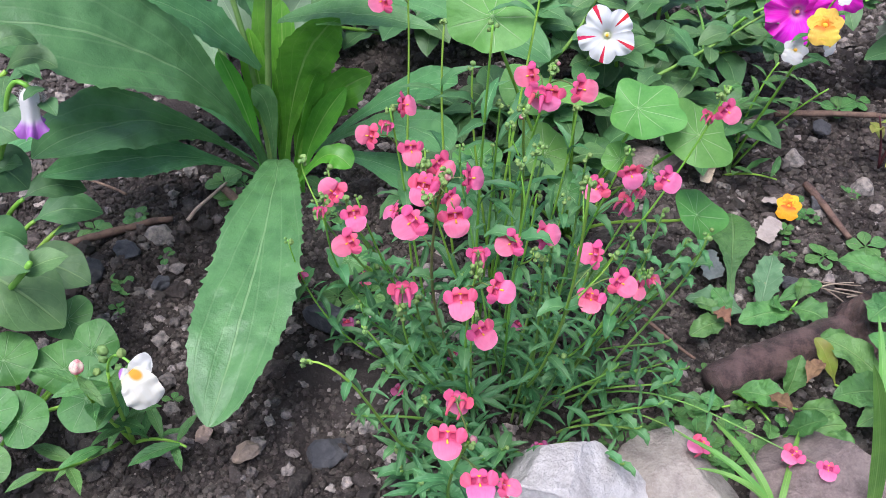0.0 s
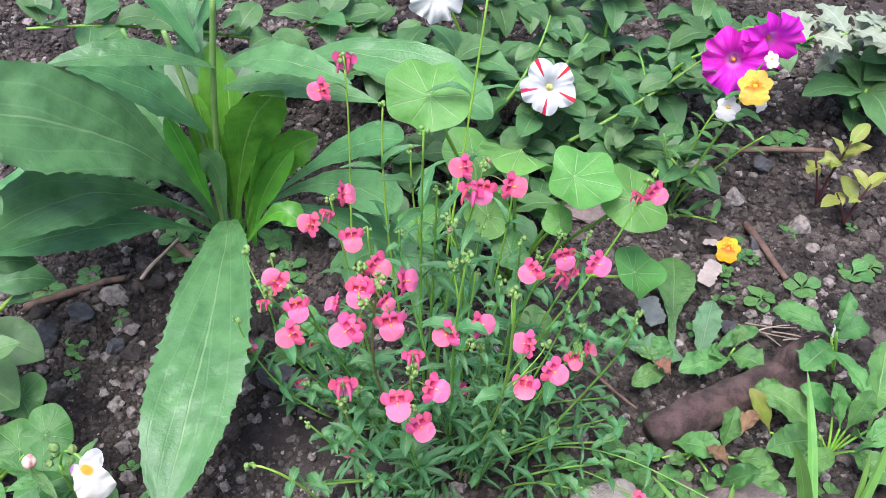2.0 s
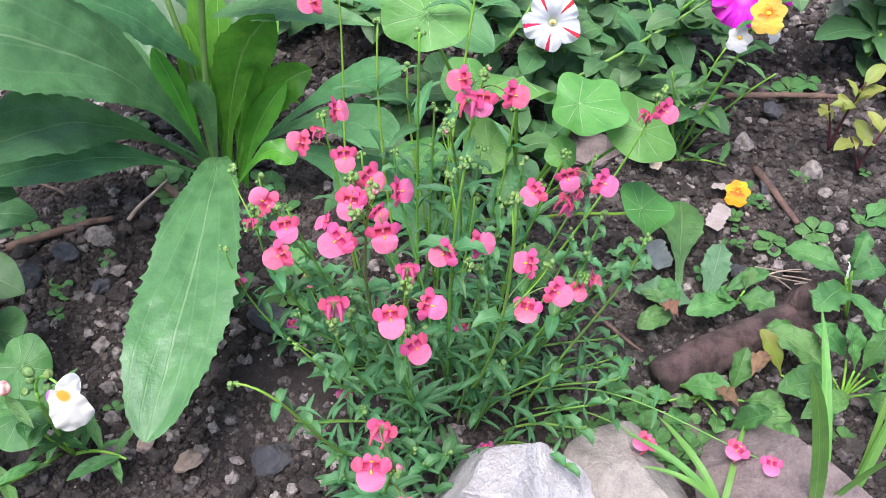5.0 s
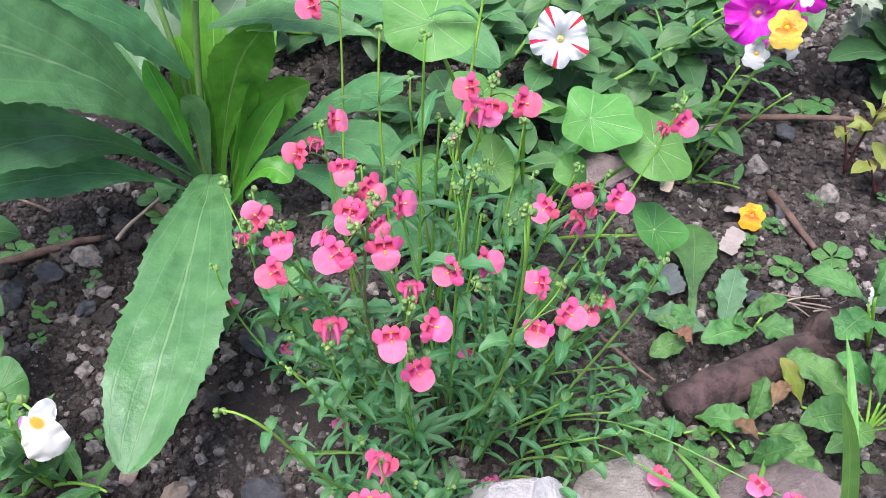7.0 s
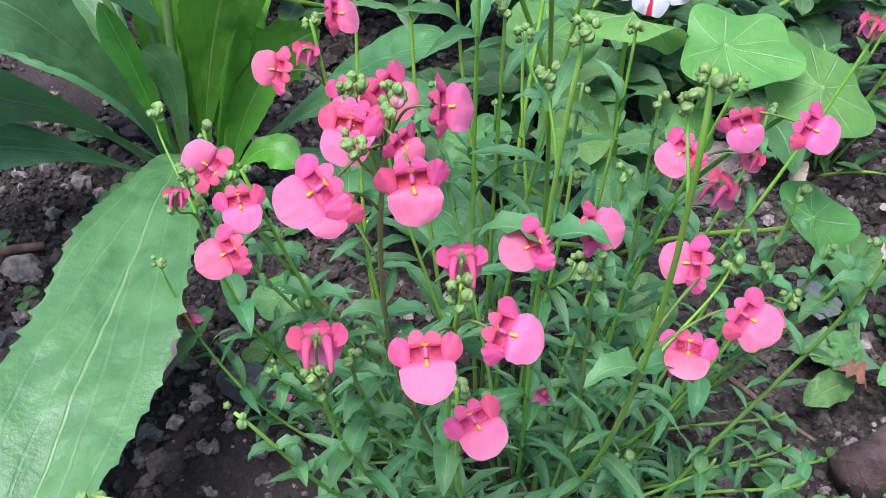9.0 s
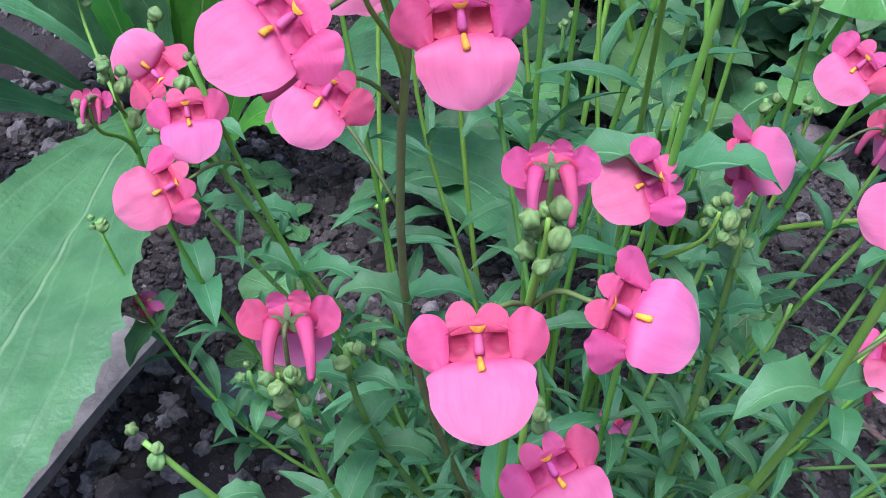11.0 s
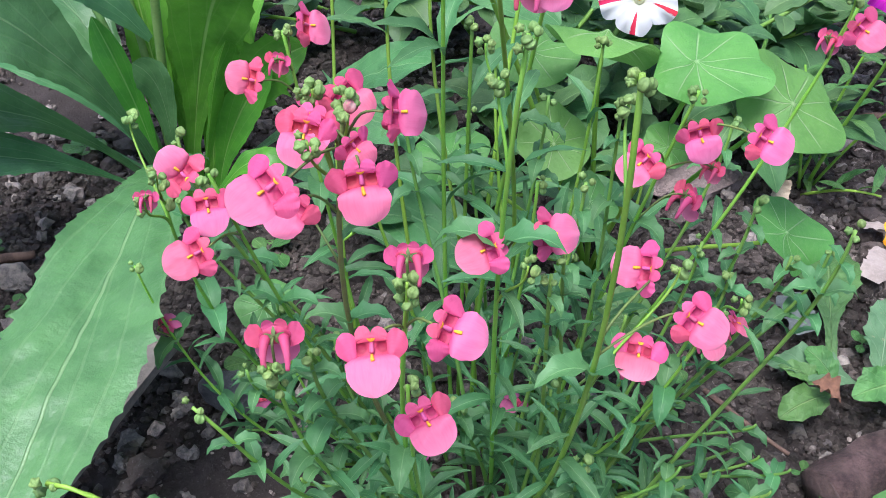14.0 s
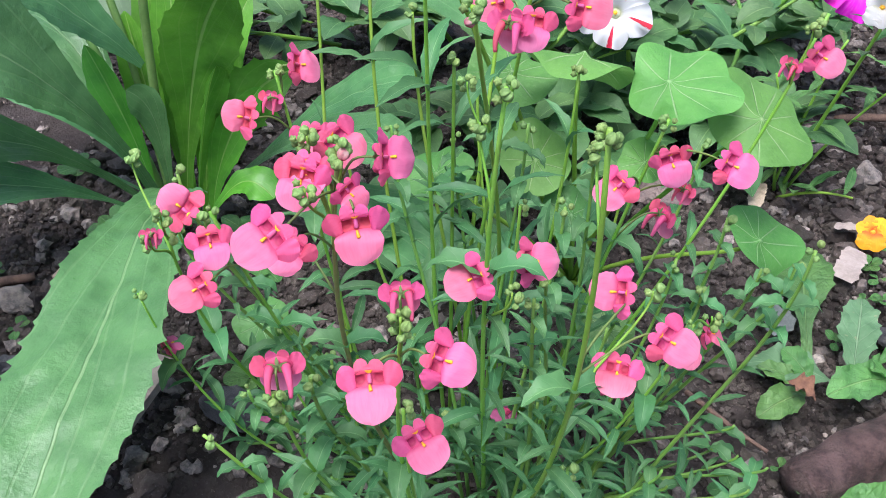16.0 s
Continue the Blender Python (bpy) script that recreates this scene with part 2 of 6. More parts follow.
PETUNIA_LEAF = leaf_mat("petunia_leaf", (0.1, 0.222, 0.07), (0.066, 0.158, 0.052), (0.2, 0.34, 0.125), "pinnate", 5, 0.46, 0.28, 0.6, lean=1.0, side_veins=0.2, rib_width=0.026)
WEED = leaf_mat("weed_leaf", (0.12, 0.285, 0.07), (0.072, 0.19, 0.05), (0.24, 0.42, 0.14), "pinnate", 8, 0.42, 0.27, 1.2, quilt=2.4)
WEED_BLUE = leaf_mat("mealy_leaf", (0.13, 0.25, 0.115), (0.09, 0.19, 0.08), (0.24, 0.36, 0.2), "pinnate", 7, 0.6, 0.2, 1.0, False, 0.3, quilt=1.6)
YELLOWISH = leaf_mat("yellowish_leaf", (0.25, 0.37, 0.05), (0.28, 0.27, 0.06), (0.36, 0.4, 0.1), "pinnate", 6, 0.45, 0.3, 0.5, False, 0.4)
GRASS = leaf_mat("grass_blade", (0.16, 0.36, 0.06), (0.12, 0.29, 0.05), (0.25, 0.44, 0.11), "parallel", 9, 0.45, 0.3, 0.4)
SILVER = leaf_mat("silver_leaf", (0.3, 0.34, 0.24), (0.22, 0.26, 0.17), (0.42, 0.45, 0.36), "pinnate", 5, 0.7, 0.15, 0.5)

PINK_LIP = petal_mat("pink_lip", (0.82, 0.195, 0.345), (0.74, 0.1, 0.24), 0.0, 0.3, 0.5, 0.38, (0.85, 0.275, 0.42))
PINK_LOBE = petal_mat("pink_lobe", (0.78, 0.125, 0.262), (0.7, 0.075, 0.185), 0.0, 0.35, 0.55, 0.36)
PINK_SPUR = petal_mat("pink_spur", (0.76, 0.15, 0.27), (0.68, 0.09, 0.2), 0.0, 0.6, 0.55, 0.33)
THROAT = petal_mat("maroon_throat", (0.7, 0.08, 0.19), (0.3, 0.02, 0.06), 0.2, 0.85, 0.5, 0.25)
COLUMN = petal_mat("mauve_column", (0.7, 0.14, 0.3), (0.5, 0.08, 0.22), 0.0, 0.8, 0.5, 0.2)
FADED = petal_mat("faded_petal", (0.42, 0.1, 0.24), (0.16, 0.03, 0.08), 0.0, 0.6, 0.6, 0.25)
ANTHER = plain_mat("yellow_anther", (0.8, 0.42, 0.03), (0.72, 0.3, 0.02), 900, 0.6, 0.3, 0.5, 0.0004, 0.2)
WHITE_STRIPED = petal_mat("striped_petal", (0.68, 0.68, 0.69), (0.62, 0.64, 0.42), 0.0, 0.16, 0.6, 0.3, None, (0.55, 0.02, 0.06))
MAGENTA = petal_mat("magenta_petal", (0.8, 0.02, 0.58), (0.7, 0.3, 0.6), 0.0, 0.25, 0.5, 0.38)
YELLOW = petal_mat("yellow_petal", (0.86, 0.62, 0.1), (0.78, 0.25, 0.02), 0.05, 0.4, 0.55, 0.3)
ORANGE = petal_mat("orange_petal", (0.86, 0.45, 0.015), (0.7, 0.16, 0.01), 0.05, 0.45, 0.55, 0.3)
WHITE = petal_mat("white_petal", (0.68, 0.67, 0.63), (0.62, 0.58, 0.4), 0.0, 0.2, 0.6, 0.3)
WHITE_ORANGE = petal_mat("white_orange_petal", (0.72, 0.69, 0.61), (0.7, 0.6, 0.4), 0.0, 0.2, 0.6, 0.34, None, None, (0.88, 0.3, 0.0), (0.36, 0.12, 0.26, 1.0))
PURPLE_WHITE = petal_mat("purple_white_petal", (0.42, 0.12, 0.5), (0.75, 0.74, 0.7), 0.62, 0.8, 0.6, 0.3)


# ---- mesh helpers ----
def to_mesh(name, verts, faces, uvs=None, materials=(), smooth=True):
    me = bpy.data.meshes.new(name)
    me.from_pydata([tuple(v) for v in verts], [], faces)
    if uvs is not None:
        layer = me.uv_layers.new(name="UVMap")
        idx = np.empty(len(me.loops), dtype=np.int32)
        me.loops.foreach_get("vertex_index", idx)
        uva = np.asarray(uvs, dtype=np.float32)
        layer.data.foreach_set("uv", (uva[idx] if len(uva) == len(verts) else uva).ravel())
    for m in materials:
        me.materials.append(m)
    if smooth:
        me.polygons.foreach_set("use_smooth", [True] * len(me.polygons))
    me.update()
    return me


REF = {}


def at_size(meshes, size):
    """Shared leaves are drawn 1 long; this gives them a true size, so that grain and relief keep theirs."""
    for me in meshes:
        me.transform(Matrix.Scale(size, 4))
        REF[me.name] = size
    return meshes


def put(name, me, parent=None, label="", m=None):
    ob = new(name, me)
    if parent is not None:
        ob.parent = parent
    if m is not None:
        ob.matrix_basis = m
    return tagged(ob, label)


def part(name, bm, material, parent, label=""):
    me = bpy.data.meshes.new(name)
    bm.to_mesh(me)
    bm.free()
    me.materials.append(material)
    return put(name, me, parent, label)


def thing(name, at, label, category, group="", kind=""):
    e = new(name)
    e.location = at
    e.empty_display_size = 0.01
    return tagged(e, label, category, group, kind)


def bez(pts, n):
    """n points along a curve through 2 to 4 control points."""
    p = [np.array(q, dtype=float) for q in pts]
    s = np.linspace(0, 1, n)[:, None]
    if len(p) == 2:
        return p[0] * (1 - s) + p[1] * s
    if len(p) == 3:
        return p[0] * (1 - s) ** 2 + 2 * p[1] * s * (1 - s) + p[2] * s**2
    return p[0] * (1 - s) ** 3 + 3 * p[1] * s * (1 - s) ** 2 + 3 * p[2] * s**2 * (1 - s) + p[3] * s**3


def unit(v):
    return v / (np.linalg.norm(v, axis=-1, keepdims=True) + 1e-12)


LANCE = [(0, 0.1), (0.1, 0.14), (0.25, 0.3), (0.45, 0.64), (0.64, 0.92), (0.77, 1.0), (0.88, 0.86), (0.95, 0.6), (0.985, 0.32), (1, 0.06)]
SPATULA = [(0, 0.16), (0.2, 0.18), (0.35, 0.42), (0.55, 0.9), (0.72, 1.0), (0.88, 0.72), (0.96, 0.38), (1, 0.04)]
PETIOLE = [(0, 0.08), (0.2, 0.1), (0.34, 0.3), (0.52, 0.78), (0.7, 1.0), (0.86, 0.74), (0.95, 0.36), (1, 0.03)]
OVAL = [(0, 0.07), (0.1, 0.1), (0.2, 0.5), (0.4, 0.96), (0.55, 1.0), (0.75, 0.8), (0.92, 0.36), (1, 0.03)]
STRAP = [(0, 0.7), (0.3, 1.0), (0.7, 0.8), (0.9, 0.45), (1, 0.04)]
NARROW = [(0, 0.14), (0.15, 0.45), (0.4, 1.0), (0.65, 0.85), (0.88, 0.4), (1, 0.03)]
HEART = [(0, 0.35), (0.08, 0.8), (0.25, 1.0), (0.5, 0.9), (0.75, 0.6), (0.92, 0.25), (1, 0.03)]


def sheet(curve, width, profile, up=(0, 0, 1), fold=0.15, cup=0.0, wave=0.0, waves=3.0, teeth=0, tooth=0.05, nu=4, nv=14, phase=0.0, twist=0.0, ragged=0.05, ripple=0.0):
    """A leaf blade along a curve: vertices, faces and coordinates across and along."""
    c = bez(curve, nv + 1)
    tan = unit(np.gradient(c, axis=0))
    upv = np.array(up, dtype=float)
    side = unit(np.cross(tan, upv))
    nor = unit(np.cross(side, tan))
    ts = np.linspace(0, 1, nv + 1)
    if twist:
        a = (ts * twist)[:, None]
        side, nor = side * np.cos(a) + nor * np.sin(a), nor * np.cos(a) - side * np.sin(a)
    pt, pw = zip(*profile)
    if nu >= 5 and not ripple:
        ripple = 0.11
    ripple_len = min(2.0, np.linalg.norm(c[-1] - c[0]) / width / 3)
    w = np.interp(ts, pt, pw)
    w[1:-1] = 0.25 * w[:-2] + 0.5 * w[1:-1] + 0.25 * w[2:]
    w = w * width / 2
    verts, uvs, faces = [], [], []
    for i in range(nv + 1):
        for j in range(2 * nu + 1):
            s = (j - nu) / nu
            ws = w[i]
            if teeth and abs(s) == 1:
                saw = (ts[i] * teeth) % 1.0
                ws = w[i] * (1 + tooth * (2 * saw**3 - 0.5))
            ws *= 1 + ragged * noise.noise(Vector((ts[i] * 5.0, (3.0 if s > 0 else -3.0), phase * 3.7 + width * 100))) * min(1, abs(s) * 2)
            k = abs(s)
            lift = fold * k * w[i] + cup * s * s * w[i] + wave * k * k * w[i] * math.sin(ts[i] * waves * 6.283 + phase + (1.9 if s > 0 else 0))
            verts.append(c[i] + side[i] * s * ws + nor[i] * lift)
            uvs.append((s * 0.5 + 0.5, ts[i]))
    if ripple:
        for i in range(1, nv + 1):
            for j in range(2 * nu + 1):
                s = (j - nu) / nu
                verts[i * (2 * nu + 1) + j] = verts[i * (2 * nu + 1) + j] + nor[i] * w[i] * ripple * (noise.noise(Vector((ts[i] * 7 * ripple_len, s * 1.8, phase + width * 37))) + 0.5 * noise.noise(Vector((ts[i] * 17 * ripple_len, s * 3.5, phase))))
    row = 2 * nu + 1
    for i in range(nv):
        for j in range(row - 1):
            a = i * row + j
            faces.append((a, a + 1, a + row + 1, a + row))
    return verts, faces, uvs


def tube(pts, r0, r1, sides=7, cap=True):
    c = np.array(pts, dtype=float)
    tan = unit(np.gradient(c, axis=0))
    ref = np.array((0.3, 0.2, 1.0)) if abs(tan[0][2]) < 0.8 else np.array((1.0, 0.1, 0.0))
    a = unit(np.cross(tan, ref))
    b = np.cross(tan, a)
    n = len(c)
    verts, uvs, faces = [], [], []
    for i in range(n):
        f = i / (n - 1)
        r = r0 * (1 - f) + r1 * f
        for k in range(sides):
            q = 2 * math.pi * k / sides
            verts.append(c[i] + (a[i] * math.cos(q) + b[i] * math.sin(q)) * r)
            uvs.append((k / sides, f))
    for i in range(n - 1):
        for k in range(sides):
            faces.append((i * sides + k, i * sides + (k + 1) % sides, (i + 1) * sides + (k + 1) % sides, (i + 1) * sides + k))
    if cap:
        faces.append(tuple(range(sides))[::-1])
        faces.append(tuple((n - 1) * sides + k for k in range(sides)))
    return verts, faces, uvs


def join(*pieces):
    verts, faces, uvs = [], [], []
    for v, f, u in pieces:
        o = len(verts)
        verts += list(v)
        faces += [tuple(i + o for i in q) for q in f]
        uvs += list(u)
    return verts, faces, uvs


def blob(rx, ry, rz, seed=0, rough=0.2, level=2, chips=0):
    """A stone, clod or bud: an icosphere, pushed about and, for broken stone, cut flat."""
    bm = bmesh.new()
    bmesh.ops.create_icosphere(bm, subdivisions=level, radius=1)
    rnd = random.Random(seed)
    cuts = [(Vector((rnd.uniform(-1, 1), rnd.uniform(-1, 1), rnd.uniform(-0.4, 1))).normalized(), rnd.uniform(0.5, 0.85)) for _ in range(chips)]
    for v in bm.verts:
        for n, d in cuts:
            over = v.co.dot(n) - d
            if over > 0:
                v.co -= n * over
        v.co *= 1 + rough * noise.noise(v.co * 1.6 + Vector((seed * 3.1, seed, 0))) + rough * 0.35 * noise.noise(v.co * 5 + Vector((seed, 0, 3))) + (0.02 * noise.noise(v.co * 13) if level > 4 else 0)
        v.co = Vector((v.co.x * rx, v.co.y * ry, v.co.z * rz))
    return bm


def leaf(parent, name, material, curve, width, profile, label="", **kw):
    v, f, u = sheet(curve, width, profile, **kw)
    return put(name, to_mesh(name, v, f, u, (material,)), parent, label)


def stem(parent, name, material, curve, r0, r1, label="", sides=7, n=12):
    v, f, u = tube(bez(curve, n), r0, r1, sides)
    return put(name, to_mesh(name, v, f, u, (material,)), parent, label)


def rel(o, *pts):
    return [tuple(np.array(p) - np.array(o)) for p in pts]


class Plant:
    """A thing whose parts are given in world places."""

    def __init__(self, name, at, label, category, group=""):
        self.at = np.array(at, dtype=float)
        self.root = thing(name, at, label, category, group)

    def leaf(self, material, curve, width, profile, label="", name="leaf", parent=None, **kw):
        return leaf(parent or self.root, name, material, [np.array(p) - self.at for p in curve], width, profile, label, **kw)

    def stem(self, material, curve, r0, r1, label="", name="stem", **kw):
        return stem(self.root, name, material, [np.array(p) - self.at for p in curve], r0, r1, label, **kw)

    def add(self, name, me, place, turn=None, scale=1.0, label="", parent=None):
        m = Matrix.Translation(Vector(np.array(place) - self.at)) @ (turn.to_4x4() if turn is not None else Matrix()) @ Matrix.Scale(scale / REF.get(me.name, 1.0), 4)
        return put(name, me, parent or self.root, label, m)


def facing(f, up=(0, 0, 1), spin=0.0):
    """A turn whose -Y looks along f and whose Z is as near to up as can be."""
    f = Vector(f).normalized()
    z = (Vector(up) - f * Vector(up).dot(f)).normalized()
    x = (-f).cross(z)
    return Matrix((x, -f, z)).transposed() @ Matrix.Rotation(spin, 3, "Y")


# ---- ground ----
def soil_height(x, y):
    p = Vector((x, y, 0))
    h = 0.012 * noise.noise(p * 5) + 0.006 * noise.noise(p * 17 + Vector((4, 1, 0))) + 0.004 * noise.noise(p * 45)
    h += 0.0025 * noise.noise(p * 110)
    return h - 0.004


def grown(lo, hi, step, reach):
    """Even steps from lo to hi, then ever longer ones out to the horizon."""
    mid = list(np.arange(lo, hi + step / 2, step))
    out, d = [], step
    while not out or out[-1] < reach:
        d *= 1.45
        out.append((out[-1] if out else 0) + d)
    return [lo - q for q in out[::-1]] + mid + [hi + q for q in out]


gx, gy = grown(-0.55, 0.85, 0.005, 300), grown(0.25, 1.45, 0.005, 300)
gverts = [(x, y, soil_height(x, y) if -2 < x < 2 and -2 < y < 3 else 0.0) for y in gy for x in gx]
gn = len(gx)
gfaces = [(j * gn + i, j * gn + i + 1, (j + 1) * gn + i + 1, (j + 1) * gn + i) for j in range(len(gy) - 1) for i in range(gn - 1)]
ground = put("ground", to_mesh("ground", gverts, gfaces, None, (SOIL,)))
tagged(ground, "dark crumbly garden soil of a flower bed", "soil", kind="structure")


def crumbs(name, material, count, size_lo, size_hi, power, seed, label, category, dens, box, level=1):
    """Loose crumbs strewn over the soil, as one sheet of many small lumps."""
    rnd = np.random.RandomState(seed)
    bm = bmesh.new()
    bmesh.ops.create_icosphere(bm, subdivisions=level, radius=1)
    base = np.array([v.co[:] for v in bm.verts])
    tri = np.array([[v.index for v in f.verts] for f in bm.faces])
    # a few shapes, knobbly in their own ways
    shapes = []
    for k in range(24):
        o = Vector((k * 7.3, k * 2.1, seed))
        shapes.append(np.array([v.co * (1 + 0.6 * noise.noise(v.co * 1.3 + o) + 0.45 * noise.noise(v.co * 3.4 + o)) for v in bm.verts]))
    bm.free()
    verts, faces = [], []
    o = 0
    while o < count:
        x, y = rnd.uniform(box[0], box[1]), rnd.uniform(box[2], box[3])
        if noise.noise(Vector((x * 6, y * 6, seed))) + 0.5 < rnd.rand() * dens:
            continue
        s = size_lo + (size_hi - size_lo) * rnd.rand() ** power
        lump = shapes[rnd.randint(24)] * s * rnd.uniform(0.75, 1.25, 3) * (1, 1, 0.85)
        a = rnd.uniform(0, 6.28)
        rot = np.array([[math.cos(a), -math.sin(a), 0], [math.sin(a), math.cos(a), 0], [0, 0, 1]])
        verts.append(lump @ rot + (x, y, soil_height(x, y) + s * rnd.uniform(0.2, 0.8)))
        faces.append(tri + o * len(base))
        o += 1
    me = to_mesh(name, np.concatenate(verts).tolist(), np.concatenate(faces).tolist(), None, (material,), False)
    return tagged(put(name, me), label, category, kind="stuff")


crumbs("soil_crumbs", CLOD, 56000, 0.0008, 0.0032, 1.9, 3, "dark crumbs of soil lying on the bed", "soil crumbs", 0.3, (-0.4, 0.6, 0.38, 0.86))
crumbs("soil_crumbs", CLOD, 30000, 0.0012, 0.0046, 1.6, 4, "dark crumbs of soil lying on the bed", "soil crumbs", 0.35, (-0.6, 0.8, 0.84, 1.45))
crumbs("soil_clods", CLOD, 5200, 0.0025, 0.009, 3.2, 6, "knobbly dark clods of soil lying on the bed", "soil clods", 0.8, (-0.6, 0.8, 0.38, 1.4), 2)
crumbs("gravel", GRIT, 8500, 0.0008, 0.0062, 3.6, 5, "small grey and pale grit strewn over the soil", "gravel", 0.9, (-0.5, 0.75, 0.38, 1.3), 2)


def stone(name, material, at, size, seed, label, category="stone", rough=0.22, chips=5, turn=0.0, level=3, group=""):
    bm = blob(*size, seed, rough, level, chips)
    me = bpy.data.meshes.new(name)
    bm.to_mesh(me)
    bm.free()
    me.materials.append(material)
    ob = put(name, me, None, "", pose(*at, 0, 0, turn))
    return tagged(ob, label, category, group)


stone("border_stone", STONE_PALE, (0.17, 0.457, 0.0), (0.08, 0.072, 0.09), 11, "large pale whitish angular stone edging the bed", rough=0.06, chips=13, turn=12, level=5, group="border stones")
stone("border_stone", STONE_BEIGE, (0.272, 0.472, -0.004), (0.064, 0.066, 0.044), 4, "beige rough stone between two larger edging stones", rough=0.07, chips=11, turn=-15, level=5, group="border stones")
stone("border_stone", STONE_PINK, (0.378, 0.474, -0.004), (0.096, 0.076, 0.064), 7, "pinkish brown angular stone edging the bed", rough=0.06, chips=13, turn=-28, level=5, group="border stones")
stone("sandstone", STONE_PINK, (0.285, 0.885, 0.0), (0.05, 0.03, 0.016), 15, "flat pinkish brown sandstone sunk into the soil", chips=5, turn=12)
stone("slate_stone", STONE_DARK, (-0.02, 0.628, 0.008), (0.021, 0.017, 0.016), 2, "dark grey angular stone beside the pink flowers", chips=7, turn=10)
stone("slate_stone", STONE_DARK, (0.0, 0.497, -0.004), (0.022, 0.014, 0.012), 3, "flat dark slate half buried in the soil", chips=6, turn=30)
for sx, sy, sz, sr, sm, sd in (
    (-0.062, 0.486, 0.004, 0.011, PEBBLE, 1), (-0.24, 0.66, 0.008, 0.017, STONE_DARK, 2), (-0.175, 0.655, 0.006, 0.011, STONE_DARK, 3), (-0.215, 0.69, 0.008, 0.013, STONE_DARK, 4),
    (-0.19, 0.715, 0.006, 0.014, GRIT, 5), (0.45, 0.83, 0.004, 0.012, STONE_DARK, 6), (0.44, 0.9, 0.006, 0.013, GRIT, 7), (0.5, 0.86, 0.005, 0.014, GRIT, 8),
    (0.48, 0.96, 0.006, 0.012, STONE_DARK, 9), (0.395, 0.94, 0.008, 0.02, GRIT, 10), (-0.1, 0.5, 0.003, 0.009, PEBBLE, 11), (-0.12, 0.49, 0.003, 0.012, GRIT, 12),
    (-0.13, 0.64, 0.004, 0.011, GRIT, 13), (0.4, 0.71, 0.004, 0.012, STONE_DARK, 14),
):
    stone("pebble" if sr < 0.012 else "soil_stone", sm, (sx, sy, sz), (sr, sr * 0.8, sr * 0.6), 20 + sd, "small rounded stone lying in the dark soil", rough=0.3, chips=4, turn=sd * 37, group="loose stones in the bed")


# ---- flowers of the twinspur ----
ROUND = [(0, 0.5), (0.12, 0.74), (0.3, 0.93), (0.5, 1.0), (0.68, 0.98), (0.82, 0.86), (0.92, 0.64), (0.975, 0.38), (1, 0.2)]


LIP = [(0, 0.62), (0.06, 0.78), (0.14, 0.9), (0.28, 0.98), (0.42, 1.0), (0.56, 0.99), (0.7, 0.94), (0.82, 0.83), (0.91, 0.66), (0.96, 0.46), (0.99, 0.26), (1, 0.08)]
LOBE = [(0, 0.8), (0.15, 0.9), (0.35, 0.99), (0.55, 1.0), (0.74, 0.92), (0.88, 0.72), (0.96, 0.48), (1, 0.26)]
WING = [(0, 0.48), (0.1, 0.7), (0.25, 0.9), (0.4, 0.99), (0.5, 0.98), (0.62, 0.9), (0.78, 0.74), (0.9, 0.52), (0.97, 0.3), (1, 0.1)]


